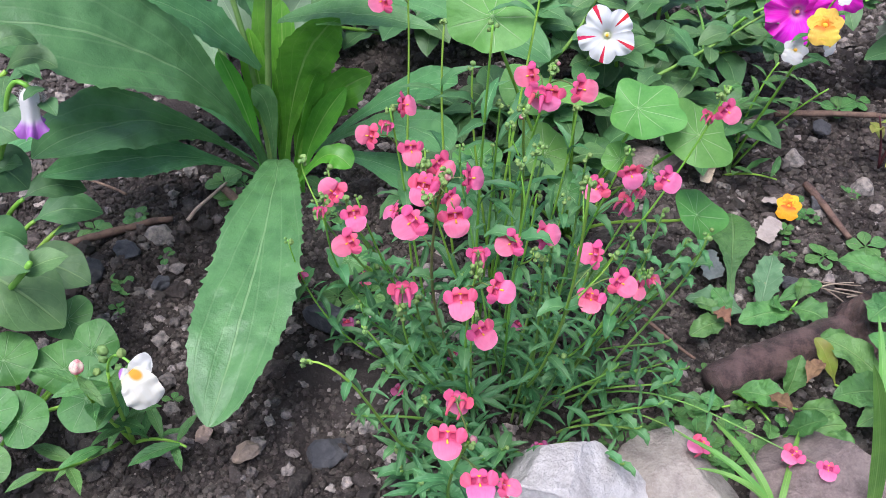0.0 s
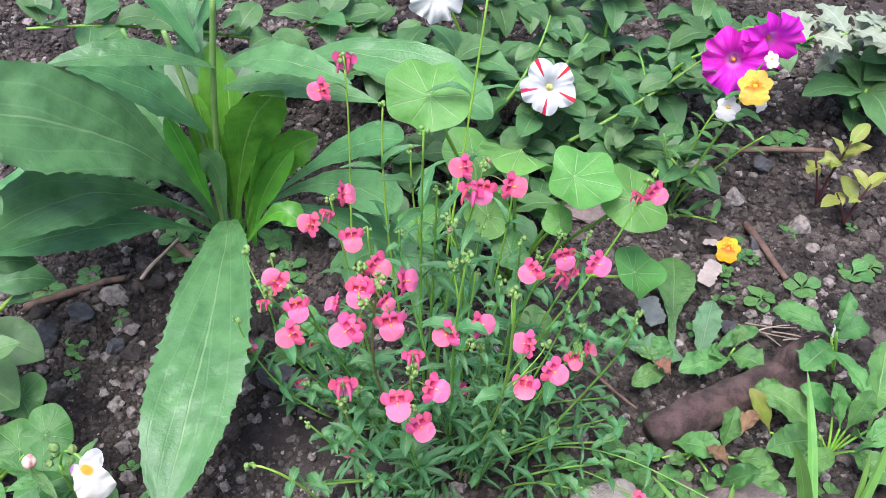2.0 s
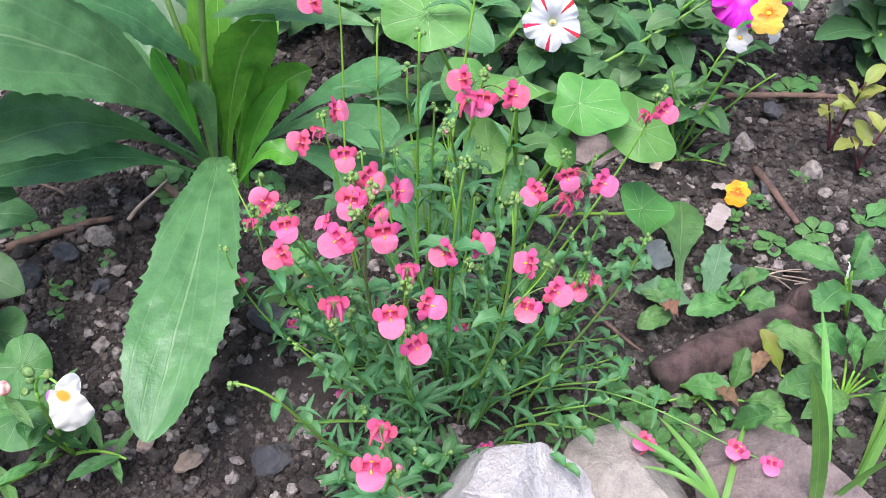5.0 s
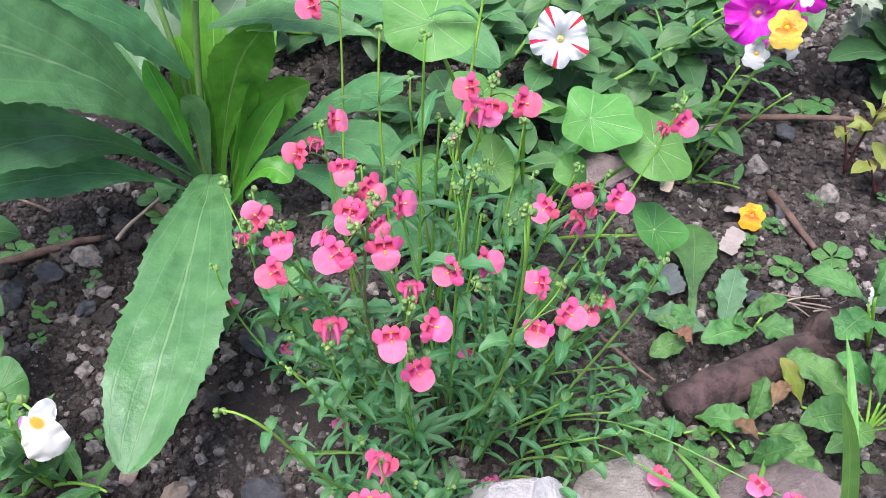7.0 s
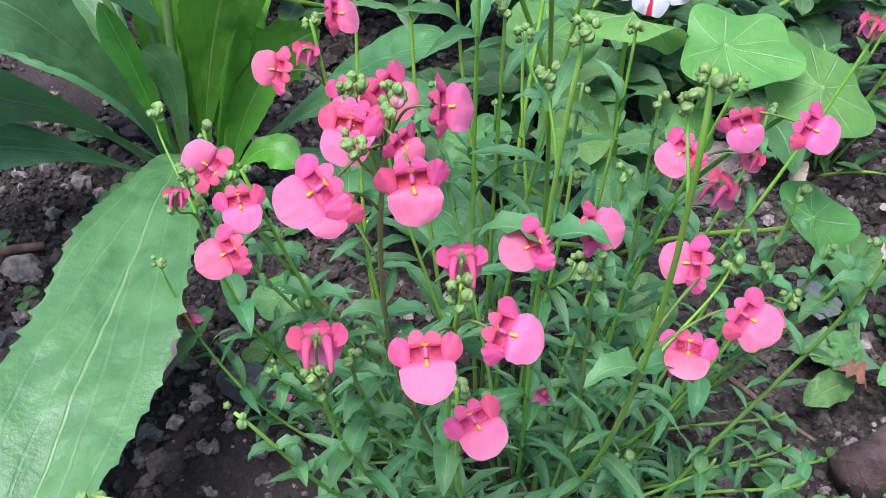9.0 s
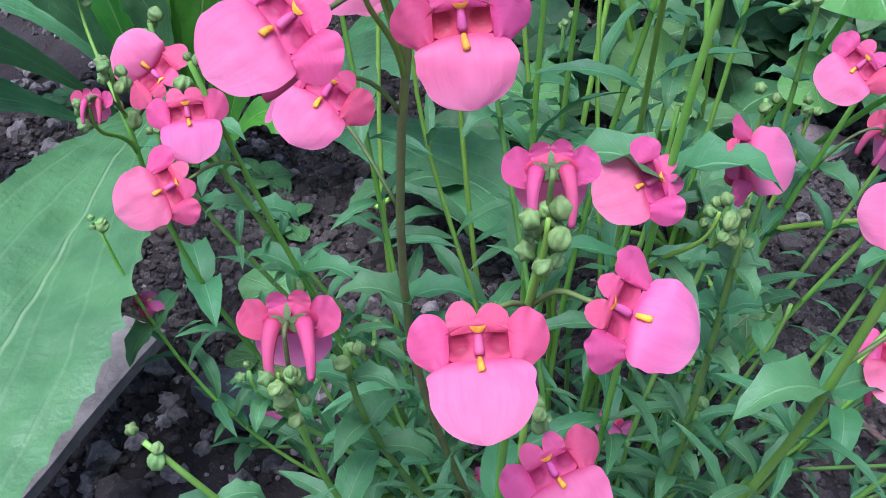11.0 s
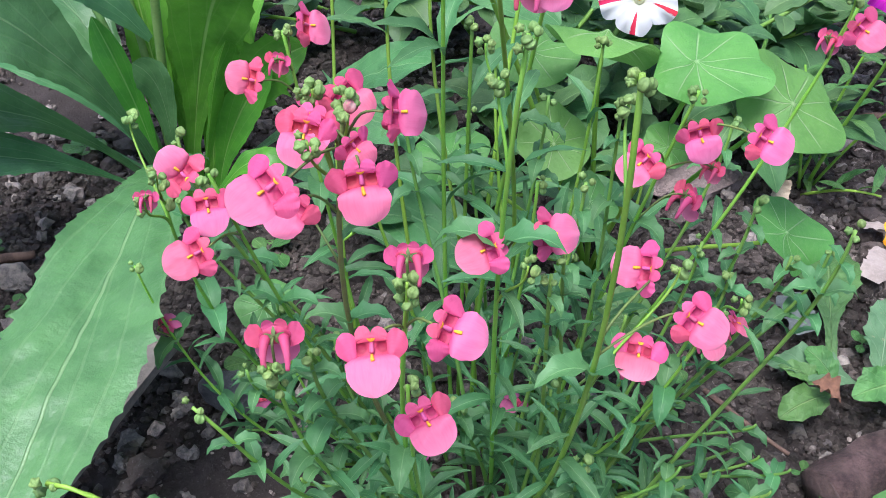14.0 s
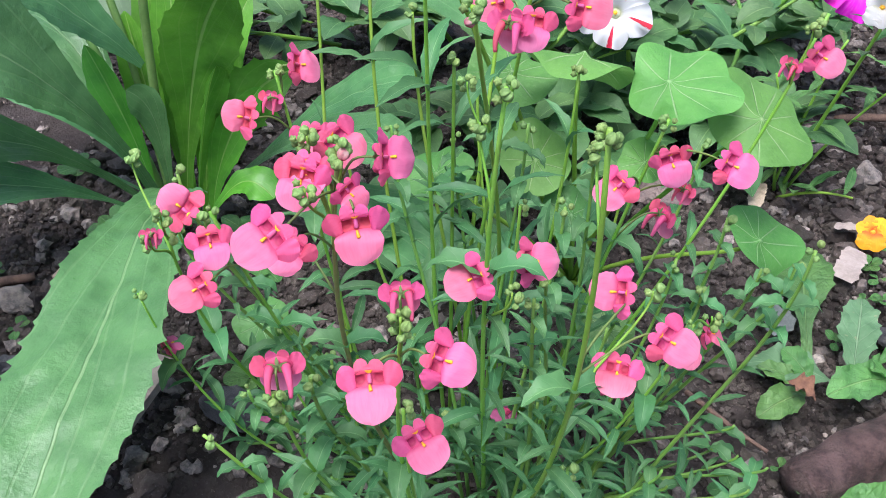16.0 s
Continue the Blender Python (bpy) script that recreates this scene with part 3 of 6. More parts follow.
def twinspur_meshes(k):
    """The parts of one flower, 20 mm across: it looks along -Y, its lip hangs down."""
    rnd = random.Random(k)
    j = lambda a: a * rnd.uniform(0.93, 1.07)
    mm = 0.001
    P = lambda *p: tuple(q * mm for q in p)
    out = {}
    lipc = [P(0, -0.7, -1.9), P(0, -3.4, -2.4), P(0, -6.0, -6.0), P(j(0.3), j(-5.6), j(-12.4))]
    out["lower_lip"] = (sheet(lipc, j(15.6) * mm, LIP, up=(0, -0.8, 0.6), fold=0.0, cup=-0.1, wave=0.05, waves=1.3, nu=9, nv=36, phase=k * 1.7, ragged=0.06, ripple=0.07), PINK_LIP)
    for side, nm in ((-1, "a"), (1, "b")):
        c = [P(side * 4.2, -0.5, 0.4), P(side * 5.4, -1.0, 0.5), P(side * 7.2, -0.9, 0.0), P(side * j(9.4), j(0.9), j(-1.8))]
        out["side_petal_" + nm] = (sheet(c, j(9.4) * mm, WING, up=(0, -1, 0.1), fold=0.02, cup=-0.03, wave=0.06, nu=7, nv=22, ragged=0.05, ripple=0.05, phase=k + side), PINK_LOBE)
        c = [P(side * 1.9, -0.5, 1.7), P(side * 2.1, -0.9, 3.0), P(side * 2.3, -0.6, 4.0), P(side * j(2.6), j(0.6), j(5.9))]
        out["upper_petal_" + nm] = (sheet(c, j(4.6) * mm, LOBE, up=(side * 0.1, -1, 0), fold=0.02, cup=-0.03, wave=0.06, nu=5, nv=18, ragged=0.05, ripple=0.05, phase=2 * k + side), PINK_LOBE)
        c = bez([P(side * 3.0, 1.5, -0.2), P(side * 3.6, 4.4, -0.8), P(side * 4.5, 5.2, -6.5), P(side * j(3.6), 4.8, j(-10.8))], 14)
        out["spur_" + nm] = (tube(c, 1.9 * mm, 0.75 * mm, 10), PINK_SPUR)
    # the throat: a shallow cup with a round dark pocket on each side of a mauve column
    verts, uvs, faces = [], [], []
    rings, seg = 12, 40
    for r in range(rings + 1):
        q = r / rings
        for s in range(seg):
            a = 2 * math.pi * s / seg
            x, z = 5.5 * q * math.cos(a), 3.0 * q * math.sin(a)
            d = math.hypot(abs(x) - 3.0, z - 0.1)
            pocket = 1 / (1 + math.exp((d - 1.6) * 3.0))
            verts.append(P(x, 0.1 - 0.8 * q * q + 0.8 * pocket, z))
            ring = math.exp(-((d - 1.45) ** 2) / 0.14)
            uvs.append((s / seg, max(0.0, min(1.0, 0.74 - 0.36 * pocket - 0.16 * ring))))
    for r in range(rings):
        for s in range(seg):
            faces.append((r * seg + s, r * seg + (s + 1) % seg, (r + 1) * seg + (s + 1) % seg, (r + 1) * seg + s))
    out["throat"] = ((verts, faces, uvs), THROAT)
    out["column"] = (tube(bez([P(0, 0.3, 1.6), P(0, -0.6, 1.0), P(0, -0.9, 0.2), P(0, -0.7, -1.2)], 9), 0.55 * mm, 0.75 * mm, 10), COLUMN)
    out["stamen"] = (tube(bez([P(0, -1.8, -1.7), P(0, -2.5, -2.0), P(0, -2.9, -2.5), P(j(0.2), -3.1, j(-3.3))], 7), 0.42 * mm, 0.62 * mm, 8), ANTHER)
    out["yellow_mark"] = (sheet([P(0, -0.8, 1.7), P(0, -1.2, 2.1), P(0, -1.3, 2.7)], 2.4 * mm, [(0, 0.45), (0.5, 0.8), (1, 1.0)], up=(0, -1, 0), nu=2, nv=4, fold=-0.3), ANTHER)
    sep = []
    for i in range(5):
        a = 2 * math.pi * i / 5 + 0.3
        d = (math.cos(a), math.sin(a))
        sep.append(sheet([P(0, 2.4, 0.6), P(d[0] * 1.4, 2.5, 0.6 + d[1] * 1.4), P(d[0] * 3.8, 1.6, 0.6 + d[1] * 3.8)], 1.9 * mm, NARROW, up=(0, 1, 0), nu=1, nv=4))
    out["calyx"] = (join(*sep), CALYX)
    return {n: to_mesh(n, *g, (m,)) for n, (g, m) in out.items()}


KINDS = [twinspur_meshes(k) for k in range(4)]
FADED_KINDS = []
for kk in KINDS[:1]:
    fk = {}
    for nm in ("lower_lip", "side_petal_a", "side_petal_b", "upper_petal_a"):
        me = kk[nm].copy()
        me.materials.clear()
        me.materials.append(FADED)
        fk[nm] = me
    fk["throat"] = kk["throat"]
    FADED_KINDS.append(fk)

bm = blob(0.0016, 0.0019, 0.0016, 5, 0.1, 3)
for q in bm.verts:
    a = math.atan2(q.co.z, q.co.x)
    s = (1 + 0.16 * math.cos(5 * a)) * (1 - 0.45 * max(0, q.co.y / 0.0022) ** 2)
    q.co.x, q.co.z = q.co.x * s, q.co.z * s
BUD_MESH = bpy.data.meshes.new("bud")
bm.to_mesh(BUD_MESH)
bm.free()
BUD_MESH.materials.append(BUD)
BUD_MESH.polygons.foreach_set("use_smooth", [True] * len(BUD_MESH.polygons))
PINK_BUD = BUD_MESH.copy()
PINK_BUD.materials.clear()
PINK_BUD.materials.append(BUD_PINK)

VIEW = Vector((0.11, 0.2, 0.46))


def twinspur_flower(plant, i, place, yaw, tilt=0.0, scale=1.0, roll=0.0, kinds=KINDS):
    """yaw: degrees by which it turns away from the open side of the bed, to the right; tilt: upwards; roll: swings the lip to the left."""
    d = VIEW - Vector(place)
    d.z *= 0.72 if abs(yaw) < 120 else -0.5
    d.normalize()
    d.rotate(Matrix.Rotation(radians(yaw), 3, "Z"))
    ax = d.cross(Vector((0, 0, 1))).normalized()
    d.rotate(Matrix.Rotation(radians(tilt), 3, ax))
    turn = facing(d, (0, 0, 1), radians(roll + random.Random(i).uniform(-8, 8)))
    me = kinds[i % len(kinds)]
    scale *= 0.9
    head = plant.add("flower", me["throat"], place, turn, scale)
    for nm, q in me.items():
        if nm != "throat":
            put(nm.replace("_a", "").replace("_b", ""), q, head)
    back = np.array(place) + np.array(turn @ Vector((0, 0.0028, 0.0006))) * scale
    return back, np.array(turn @ Vector((0, 1, 0)))


SHORT_LEAF = at_size([to_mesh("leaf", *sheet([(0, 0, 0), (0, 0.3, 0.12 + 0.05 * k), (0, 0.7, 0.1), (0, 1, -0.1 - 0.06 * k)], 0.165 + 0.022 * k, NARROW, fold=0.3 + 0.1 * k, wave=0.18, nu=2, nv=14, teeth=5, tooth=0.14, phase=k), (DIASCIA,)) for k in range(4)], 0.025)
TINY_LEAF = at_size([to_mesh("leaf", *sheet([(0, 0, 0), (0, 0.35, 0.2), (0, 0.8, 0.2), (0, 1, -0.25)], 0.55, HEART, fold=0.5, wave=0.3, nu=2, nv=8, phase=k), (DIASCIA,)) for k in range(2)], 0.015)


def leaf_turn(yaw, pitch, roll=0.0):
    return Euler((pitch, roll, yaw), "XYZ").to_matrix()


flower_no = [0]
STEM_POINTS = []


def twinspur_stem(plant, curve, flowers=(), r=0.0016, buds=5, leaves=5, seed=0, material=STEM, bud_at=1.0, low=0.08, high=0.8, leaf_scale=1.0):
    """One stem with paired leaves below, flowers on thin stalks and a knot of buds at its tip."""
    rnd = random.Random(seed + 100)
    r *= 0.8
    plant.stem(material, curve, r, r * 0.6, n=16, sides=7)
    pts = bez(curve, 41)
    STEM_POINTS.append(pts)
    for x, y, z, yaw, *more in flowers:
        tilt = more[0] if more else 0
        scale = more[1] if len(more) > 1 else 1.0
        roll = more[2] if len(more) > 2 else 0.0
        back, axis = twinspur_flower(plant, flower_no[0], (x, y, z), yaw, tilt, scale, roll)
        flower_no[0] += 1
        # the stalk leaves the stem a little lower than the flower
        d = np.linalg.norm(pts - back, axis=1) + np.abs(pts[:, 2] - (back[2] - 0.012)) * 1.2
        q = pts[int(np.argmin(d))]
        plant.stem(STALK, [q, q * 0.6 + back * 0.4 + (0, 0, 0.006), back + axis * 0.009 + (0, 0, 0.002), back], 0.0005, 0.00042, name="flower_stalk", sides=5, n=8)
    tip = pts[int(bud_at * 40)]
    for i in range(buds):
        a = rnd.uniform(0, 6.28)
        o = np.array((math.cos(a) * 0.0024, math.sin(a) * 0.0024, rnd.uniform(-0.0045, 0.002)))
        plant.add("bud", PINK_BUD if (i == 0 and buds > 8) else BUD_MESH, tip + o, leaf_turn(a, rnd.uniform(0.3, 1.2)), rnd.uniform(0.6, 1.0) * (1.2 if i == 0 else 1))
    leaves = leaves * 2 if leaves > 3 and len(flowers) + buds > 2 else leaves
    for i in range(leaves):
        f = low + (high - low) * (i + rnd.random() * 0.5) / max(1, leaves)
        p = pts[int(f * 40)]
        a = seed * 0.7 + i * 1.571 + rnd.uniform(-0.35, 0.35)
        size = leaf_scale * (0.031 - 0.012 * f) * rnd.uniform(0.75, 1.2)
        for s in (0, math.pi):
            if f > 0.7 and leaf_scale < 1.3:
                plant.add("leaf", TINY_LEAF[i % 2], p, leaf_turn(a + s, rnd.uniform(-0.3, 0.4)), size * 0.8)
            else:
                plant.add("leaf", SHORT_LEAF[rnd.randrange(4)], p, leaf_turn(a + s + rnd.uniform(-0.25, 0.25), rnd.uniform(0.15, 1.0), rnd.uniform(-0.35, 0.35)), size)


tw = Plant("twinspur_plant", (0.13, 0.58, 0), "bushy twinspur with coral pink flowers on thin green stems", "flowering plant")
twinspur_stem(tw, [(0.07, 0.61, 0), (0.035, 0.62, 0.12), (0.05, 0.66, 0.2), (0.041, 0.672, 0.315)], [(0.028, 0.656, 0.298, -40, 0, 1, 55), (0.041, 0.678, 0.309, 170)], 0.0014, 3, 3, 1)
twinspur_stem(tw, [(0.075, 0.6, 0), (0.06, 0.59, 0.1), (0.05, 0.59, 0.18), (0.038, 0.588, 0.258)], [(0.027, 0.579, 0.241, -50, 5, 1, 75), (0.046, 0.592, 0.259, 70, 0, 1, -40), (0.036, 0.585, 0.247, 160, 0, 0.6), (0.053, 0.576, 0.236, 8)], 0.0014, 6, 4, 2)
twinspur_stem(tw, [(0.075, 0.585, 0), (0.03, 0.58, 0.05), (-0.006, 0.56, 0.12), (0.001, 0.534, 0.214)], [(0.007, 0.543, 0.22, -38, 20, 1.08, 112), (0.001, 0.52, 0.226, 172, 0, 0.5)], 0.0014, 6, 4, 3)
twinspur_stem(tw, [(0.085, 0.58, 0), (0.06, 0.56, 0.08), (0.04, 0.54, 0.15), (0.024, 0.522, 0.236)], [(0.022, 0.521, 0.224, 2), (0.022, 0.505, 0.215, -30, 0, 1.03, 52)], 0.0014, 2, 4, 4)
twinspur_stem(tw, [(0.1, 0.56, 0), (0.09, 0.53, 0.1), (0.06, 0.5, 0.16), (0.079, 0.487, 0.29)], [(0.074, 0.51, 0.277, 30, 0, 1, -30), (0.067, 0.488, 0.278, -8, 0, 1, 10), (0.064, 0.456, 0.28, -28, 6, 1.06, 38), (0.092, 0.49, 0.284, 72, -8, 1, -50), (0.086, 0.466, 0.277, 5, -16, 1.08), (0.048, 0.518, 0.232, -100, 0, 0.8), (0.068, 0.492, 0.278, -5, 10, 0.95, 10), (0.082, 0.478, 0.28, 40, -20, 0.7, -20), (0.063, 0.482, 0.255, -20, -5, 0.95, 30)], 0.0017, 9, 4, 5, STEM_RED)
twinspur_stem(tw, [(0.095, 0.55, 0), (0.08, 0.5, 0.08), (0.06, 0.47, 0.14), (0.058, 0.458, 0.205)], [(0.058, 0.462, 0.22, 176)], 0.0013, 6, 4, 6)
twinspur_stem(tw, [(0.11, 0.55, 0), (0.11, 0.49, 0.06), (0.09, 0.46, 0.15), (0.1, 0.45, 0.252)], [(0.1, 0.453, 0.262, 178, 0, 0.75), (0.092, 0.434, 0.246, 0, 4, 1.06), (0.111, 0.442, 0.247, 45, 0, 1.02, -48)], 0.0016, 7, 5, 7)
twinspur_stem(tw, [(0.115, 0.55, 0), (0.11, 0.5, 0.05), (0.1, 0.46, 0.13), (0.1, 0.447, 0.218)], [(0.105, 0.443, 0.21, 15, 0, 1, -30)], 0.0013, 5, 3, 8)
twinspur_stem(tw, [(0.13, 0.57, 0), (0.13, 0.53, 0.1), (0.12, 0.5, 0.2), (0.128, 0.485, 0.312)], [(0.122, 0.497, 0.231, -25, 0, 1, 45), (0.139, 0.502, 0.234, 62, 0, 1, -58)], 0.0015, 7, 5, 9)
twinspur_stem(tw, [(0.15, 0.57, 0), (0.14, 0.5, 0.08), (0.165, 0.47, 0.16), (0.153, 0.452, 0.32)], [(0.171, 0.49, 0.232, -45, 0, 1, 55), (0.171, 0.478, 0.208, 2, 22), (0.185, 0.478, 0.223, 32, 0, 1, -42)], 0.0017, 7, 5, 10)
twinspur_stem(tw, [(0.155, 0.58, 0), (0.18, 0.55, 0.06), (0.2, 0.55, 0.1), (0.216, 0.547, 0.165)], [(0.214, 0.548, 0.15, 40, 0, 0.85), (0.225, 0.556, 0.152, 95, 0, 0.8)], 0.0013, 8, 4, 11)
twinspur_stem(tw, [(0.155, 0.6, 0), (0.17, 0.6, 0.1), (0.18, 0.585, 0.17), (0.195, 0.572, 0.25)], [(0.178, 0.561, 0.226, -20, 0, 1, 35), (0.197, 0.566, 0.236, 20, -22, 1, -12), (0.204, 0.59, 0.19, 130), (0.206, 0.57, 0.218, 150, -10, 0.6), (0.216, 0.553, 0.243, 42, 0, 1, -50)], 0.0015, 7, 4, 12)
twinspur_stem(tw, [(0.12, 0.6, 0), (0.11, 0.62, 0.1), (0.13, 0.6, 0.2), (0.139, 0.57, 0.31)], [(0.128, 0.59, 0.289, -42, 0, 1, 62), (0.131, 0.561, 0.294, 160), (0.139, 0.566, 0.293, 0), (0.154, 0.556, 0.304, 42, 0, 1, -60)], 0.0016, 12, 4, 13)
twinspur_stem(tw, [(0.16, 0.61, 0), (0.2, 0.6, 0.12), (0.23, 0.6, 0.17), (0.258, 0.606, 0.28)], [(0.258, 0.604, 0.263, 35, 0, 0.95, -45), (0.248, 0.604, 0.258, 150, 0, 0.6)], 0.0014, 6, 3, 14)
twinspur_stem(tw, [(0.12, 0.62, 0), (0.11, 0.64, 0.12), (0.13, 0.68, 0.2), (0.14, 0.705, 0.36)], (), 0.0017, 6, 3, 15, low=0.3, high=0.98, leaf_scale=1.6)
twinspur_stem(tw, [(0.1, 0.62, 0), (0.08, 0.64, 0.1), (0.065, 0.66, 0.2), (0.068, 0.675, 0.275)], (), 0.0016, 4, 3, 16, low=0.3, high=0.98, leaf_scale=1.6)
twinspur_stem(tw, [(0.11, 0.6, 0), (0.1, 0.6, 0.12), (0.1, 0.6, 0.2), (0.1, 0.56, 0.34)], (), 0.0015, 5, 3, 17, low=0.3, high=0.98, leaf_scale=1.6)
twinspur_stem(tw, [(0.13, 0.61, 0), (0.14, 0.62, 0.14), (0.13, 0.59, 0.2), (0.118, 0.487, 0.335)], (), 0.0015, 9, 3, 18, low=0.3, high=0.98, leaf_scale=1.6)
twinspur_stem(tw, [(0.08, 0.57, 0), (0.06, 0.47, 0.1), (0.055, 0.44, 0.19), (0.036, 0.443, 0.207)], (), 0.0012, 3, 4, 19, high=0.9, leaf_scale=0.65)
twinspur_stem(tw, [(0.07, 0.5, 0), (0.05, 0.43, 0.1), (0.045, 0.39, 0.24), (0.012, 0.402, 0.222)], (), 0.0014, 5, 4, 20, high=0.8, leaf_scale=0.65)
twinspur_stem(tw, [(0.1, 0.45, 0), (0.09, 0.4, 0.1), (0.09, 0.36, 0.18), (0.1, 0.335, 0.255)], [(0.09, 0.332, 0.262, -5), (0.094, 0.345, 0.272, 160, 0, 0.8), (0.106, 0.322, 0.243, 5, 6), (0.118, 0.325, 0.236, 80, 0, 0.7)], 0.0014, 9, 5, 21)
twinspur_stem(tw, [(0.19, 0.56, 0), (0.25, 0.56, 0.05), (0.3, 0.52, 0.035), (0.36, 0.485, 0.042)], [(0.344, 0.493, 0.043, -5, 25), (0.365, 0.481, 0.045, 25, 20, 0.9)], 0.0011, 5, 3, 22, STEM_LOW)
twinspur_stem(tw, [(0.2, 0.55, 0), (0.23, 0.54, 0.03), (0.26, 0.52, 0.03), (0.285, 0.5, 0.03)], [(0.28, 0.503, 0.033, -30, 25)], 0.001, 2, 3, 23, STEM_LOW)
twinspur_stem(tw, [(0.03, 0.59, 0), (-0.01, 0.58, 0.04), (-0.03, 0.58, 0.09), (-0.034, 0.57, 0.15)], [(-0.031, 0.581, 0.106, 110, 0, 0.85)], 0.0011, 4, 4, 24)
twinspur_stem(tw, [(0.05, 0.6, 0), (0.03, 0.6, 0.03), (0.02, 0.605, 0.06), (0.014, 0.608, 0.085)], [(0.014, 0.609, 0.077, 60, 0, 0.7)], 0.0011, 2, 3, 25)
for i, (x, y, tx, ty, h) in enumerate(((0.12, 0.62, 0.09, 0.64, 0.26), (0.14, 0.62, 0.12, 0.65, 0.22), (0.1, 0.61, 0.06, 0.62, 0.2), (0.15, 0.62, 0.165, 0.63, 0.24), (0.16, 0.61, 0.19, 0.62, 0.18), (0.11, 0.61, 0.11, 0.6, 0.26), (0.13, 0.6, 0.14, 0.58, 0.2))):
    twinspur_stem(tw, [(x, y, 0), (x, y, h * 0.4), (tx, ty, h * 0.7), (tx, ty, h)], (), 0.0015, 5, 3, 160 + i, low=0.3, high=0.98, leaf_scale=1.5)
# knots of buds on thin stalks, and a leafy clump at the near side
for i, (x, y, z, dx) in enumerate(((0.065, 0.5, 0.283, 0), (0.07, 0.475, 0.282, 0), (0.08, 0.485, 0.289, 0), (0.002, 0.53, 0.229, 0.01), (-0.0, 0.52, 0.224, 0.01), (-0.017, 0.56, 0.233, 0.02), (0.057, 0.455, 0.214, 0.01), (0.1, 0.447, 0.258, 0), (0.116, 0.56, 0.271, 0), (0.154, 0.47, 0.303, 0.01), (0.121, 0.5, 0.291, 0), (0.181, 0.49, 0.233, -0.01), (0.206, 0.5, 0.213, -0.02), (0.251, 0.6, 0.278, -0.02), (0.067, 0.5, 0.284, 0), (0.134, 0.49, 0.23, 0))):
    near = np.concatenate(STEM_POINTS[:26])
    q = near[int(np.argmin(np.linalg.norm(near - (x, y + 0.006, z - 0.03), axis=1)))]
    p = np.array((x, y, z))
    twinspur_stem(tw, [q, q * 0.7 + p * 0.3 + (0, 0, 0.006), p - (0.1 * dx, 0, 0.012), p], (), 0.0008, 7, 0, 400 + i)
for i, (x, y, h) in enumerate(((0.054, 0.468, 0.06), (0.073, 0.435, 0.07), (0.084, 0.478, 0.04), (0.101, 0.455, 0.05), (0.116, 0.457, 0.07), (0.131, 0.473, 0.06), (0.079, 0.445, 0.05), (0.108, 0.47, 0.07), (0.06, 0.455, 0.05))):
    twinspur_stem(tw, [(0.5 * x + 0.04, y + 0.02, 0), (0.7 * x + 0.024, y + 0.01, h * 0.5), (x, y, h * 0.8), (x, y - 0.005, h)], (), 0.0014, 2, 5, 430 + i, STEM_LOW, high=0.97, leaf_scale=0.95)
# faded flowers low among the leaves
for i, (x, y, z, yaw) in enumerate(((0.139, 0.571, 0.077, -30), (0.09, 0.575, 0.03, 40), (-0.003, 0.62, 0.01, 20), (0.05, 0.55, 0.012, -60), (0.16, 0.5, 0.02, 30), (0.12, 0.62, 0.012, 80))):
    twinspur_flower(tw, i, (x, y, z), yaw, 30, 0.75, 0, FADED_KINDS)
# the dense foot of the bush: many leafy shoots
rs = random.Random(77)
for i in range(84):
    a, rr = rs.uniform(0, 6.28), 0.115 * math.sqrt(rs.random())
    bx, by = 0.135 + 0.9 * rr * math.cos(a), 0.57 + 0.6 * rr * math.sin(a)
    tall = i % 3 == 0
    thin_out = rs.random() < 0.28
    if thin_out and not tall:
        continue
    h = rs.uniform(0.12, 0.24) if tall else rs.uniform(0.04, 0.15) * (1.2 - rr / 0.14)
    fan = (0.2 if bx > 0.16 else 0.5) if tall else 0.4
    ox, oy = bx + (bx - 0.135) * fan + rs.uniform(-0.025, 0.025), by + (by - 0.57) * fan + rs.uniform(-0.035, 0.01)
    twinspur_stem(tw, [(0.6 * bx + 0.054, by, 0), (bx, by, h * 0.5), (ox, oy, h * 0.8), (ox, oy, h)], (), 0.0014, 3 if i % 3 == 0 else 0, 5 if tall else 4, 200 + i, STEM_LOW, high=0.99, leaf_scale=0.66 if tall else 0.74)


# ---- tall plant with long toothed leaves ----
ro = Plant("rosette_plant", (-0.1, 0.79, 0), "leafy perennial with long toothed lance-shaped green leaves", "plant")
B0 = (-0.1, 0.785, 0.02)
lance = ro.leaf(ROSETTE, [(-0.09, 0.775, 0.045), (-0.068, 0.74, 0.125), (-0.05, 0.575, 0.142), (-0.07, 0.447, 0.09)], 0.071, LANCE, "broad pale green leaf arching to the front", fold=0.1, cup=0.06, wave=0.08, waves=3.5, teeth=34, tooth=0.06, nu=9, nv=170)
ro.leaf(ROSETTE, [(-0.1, 0.775, 0.05), (-0.11, 0.74, 0.16), (-0.155, 0.69, 0.258), (-0.29, 0.63, 0.275)], 0.092, PETIOLE, "", up=(0.15, -0.55, 1), fold=0.2, cup=0.03, wave=0.06, waves=2.2, teeth=24, tooth=0.04, nu=8, nv=120)
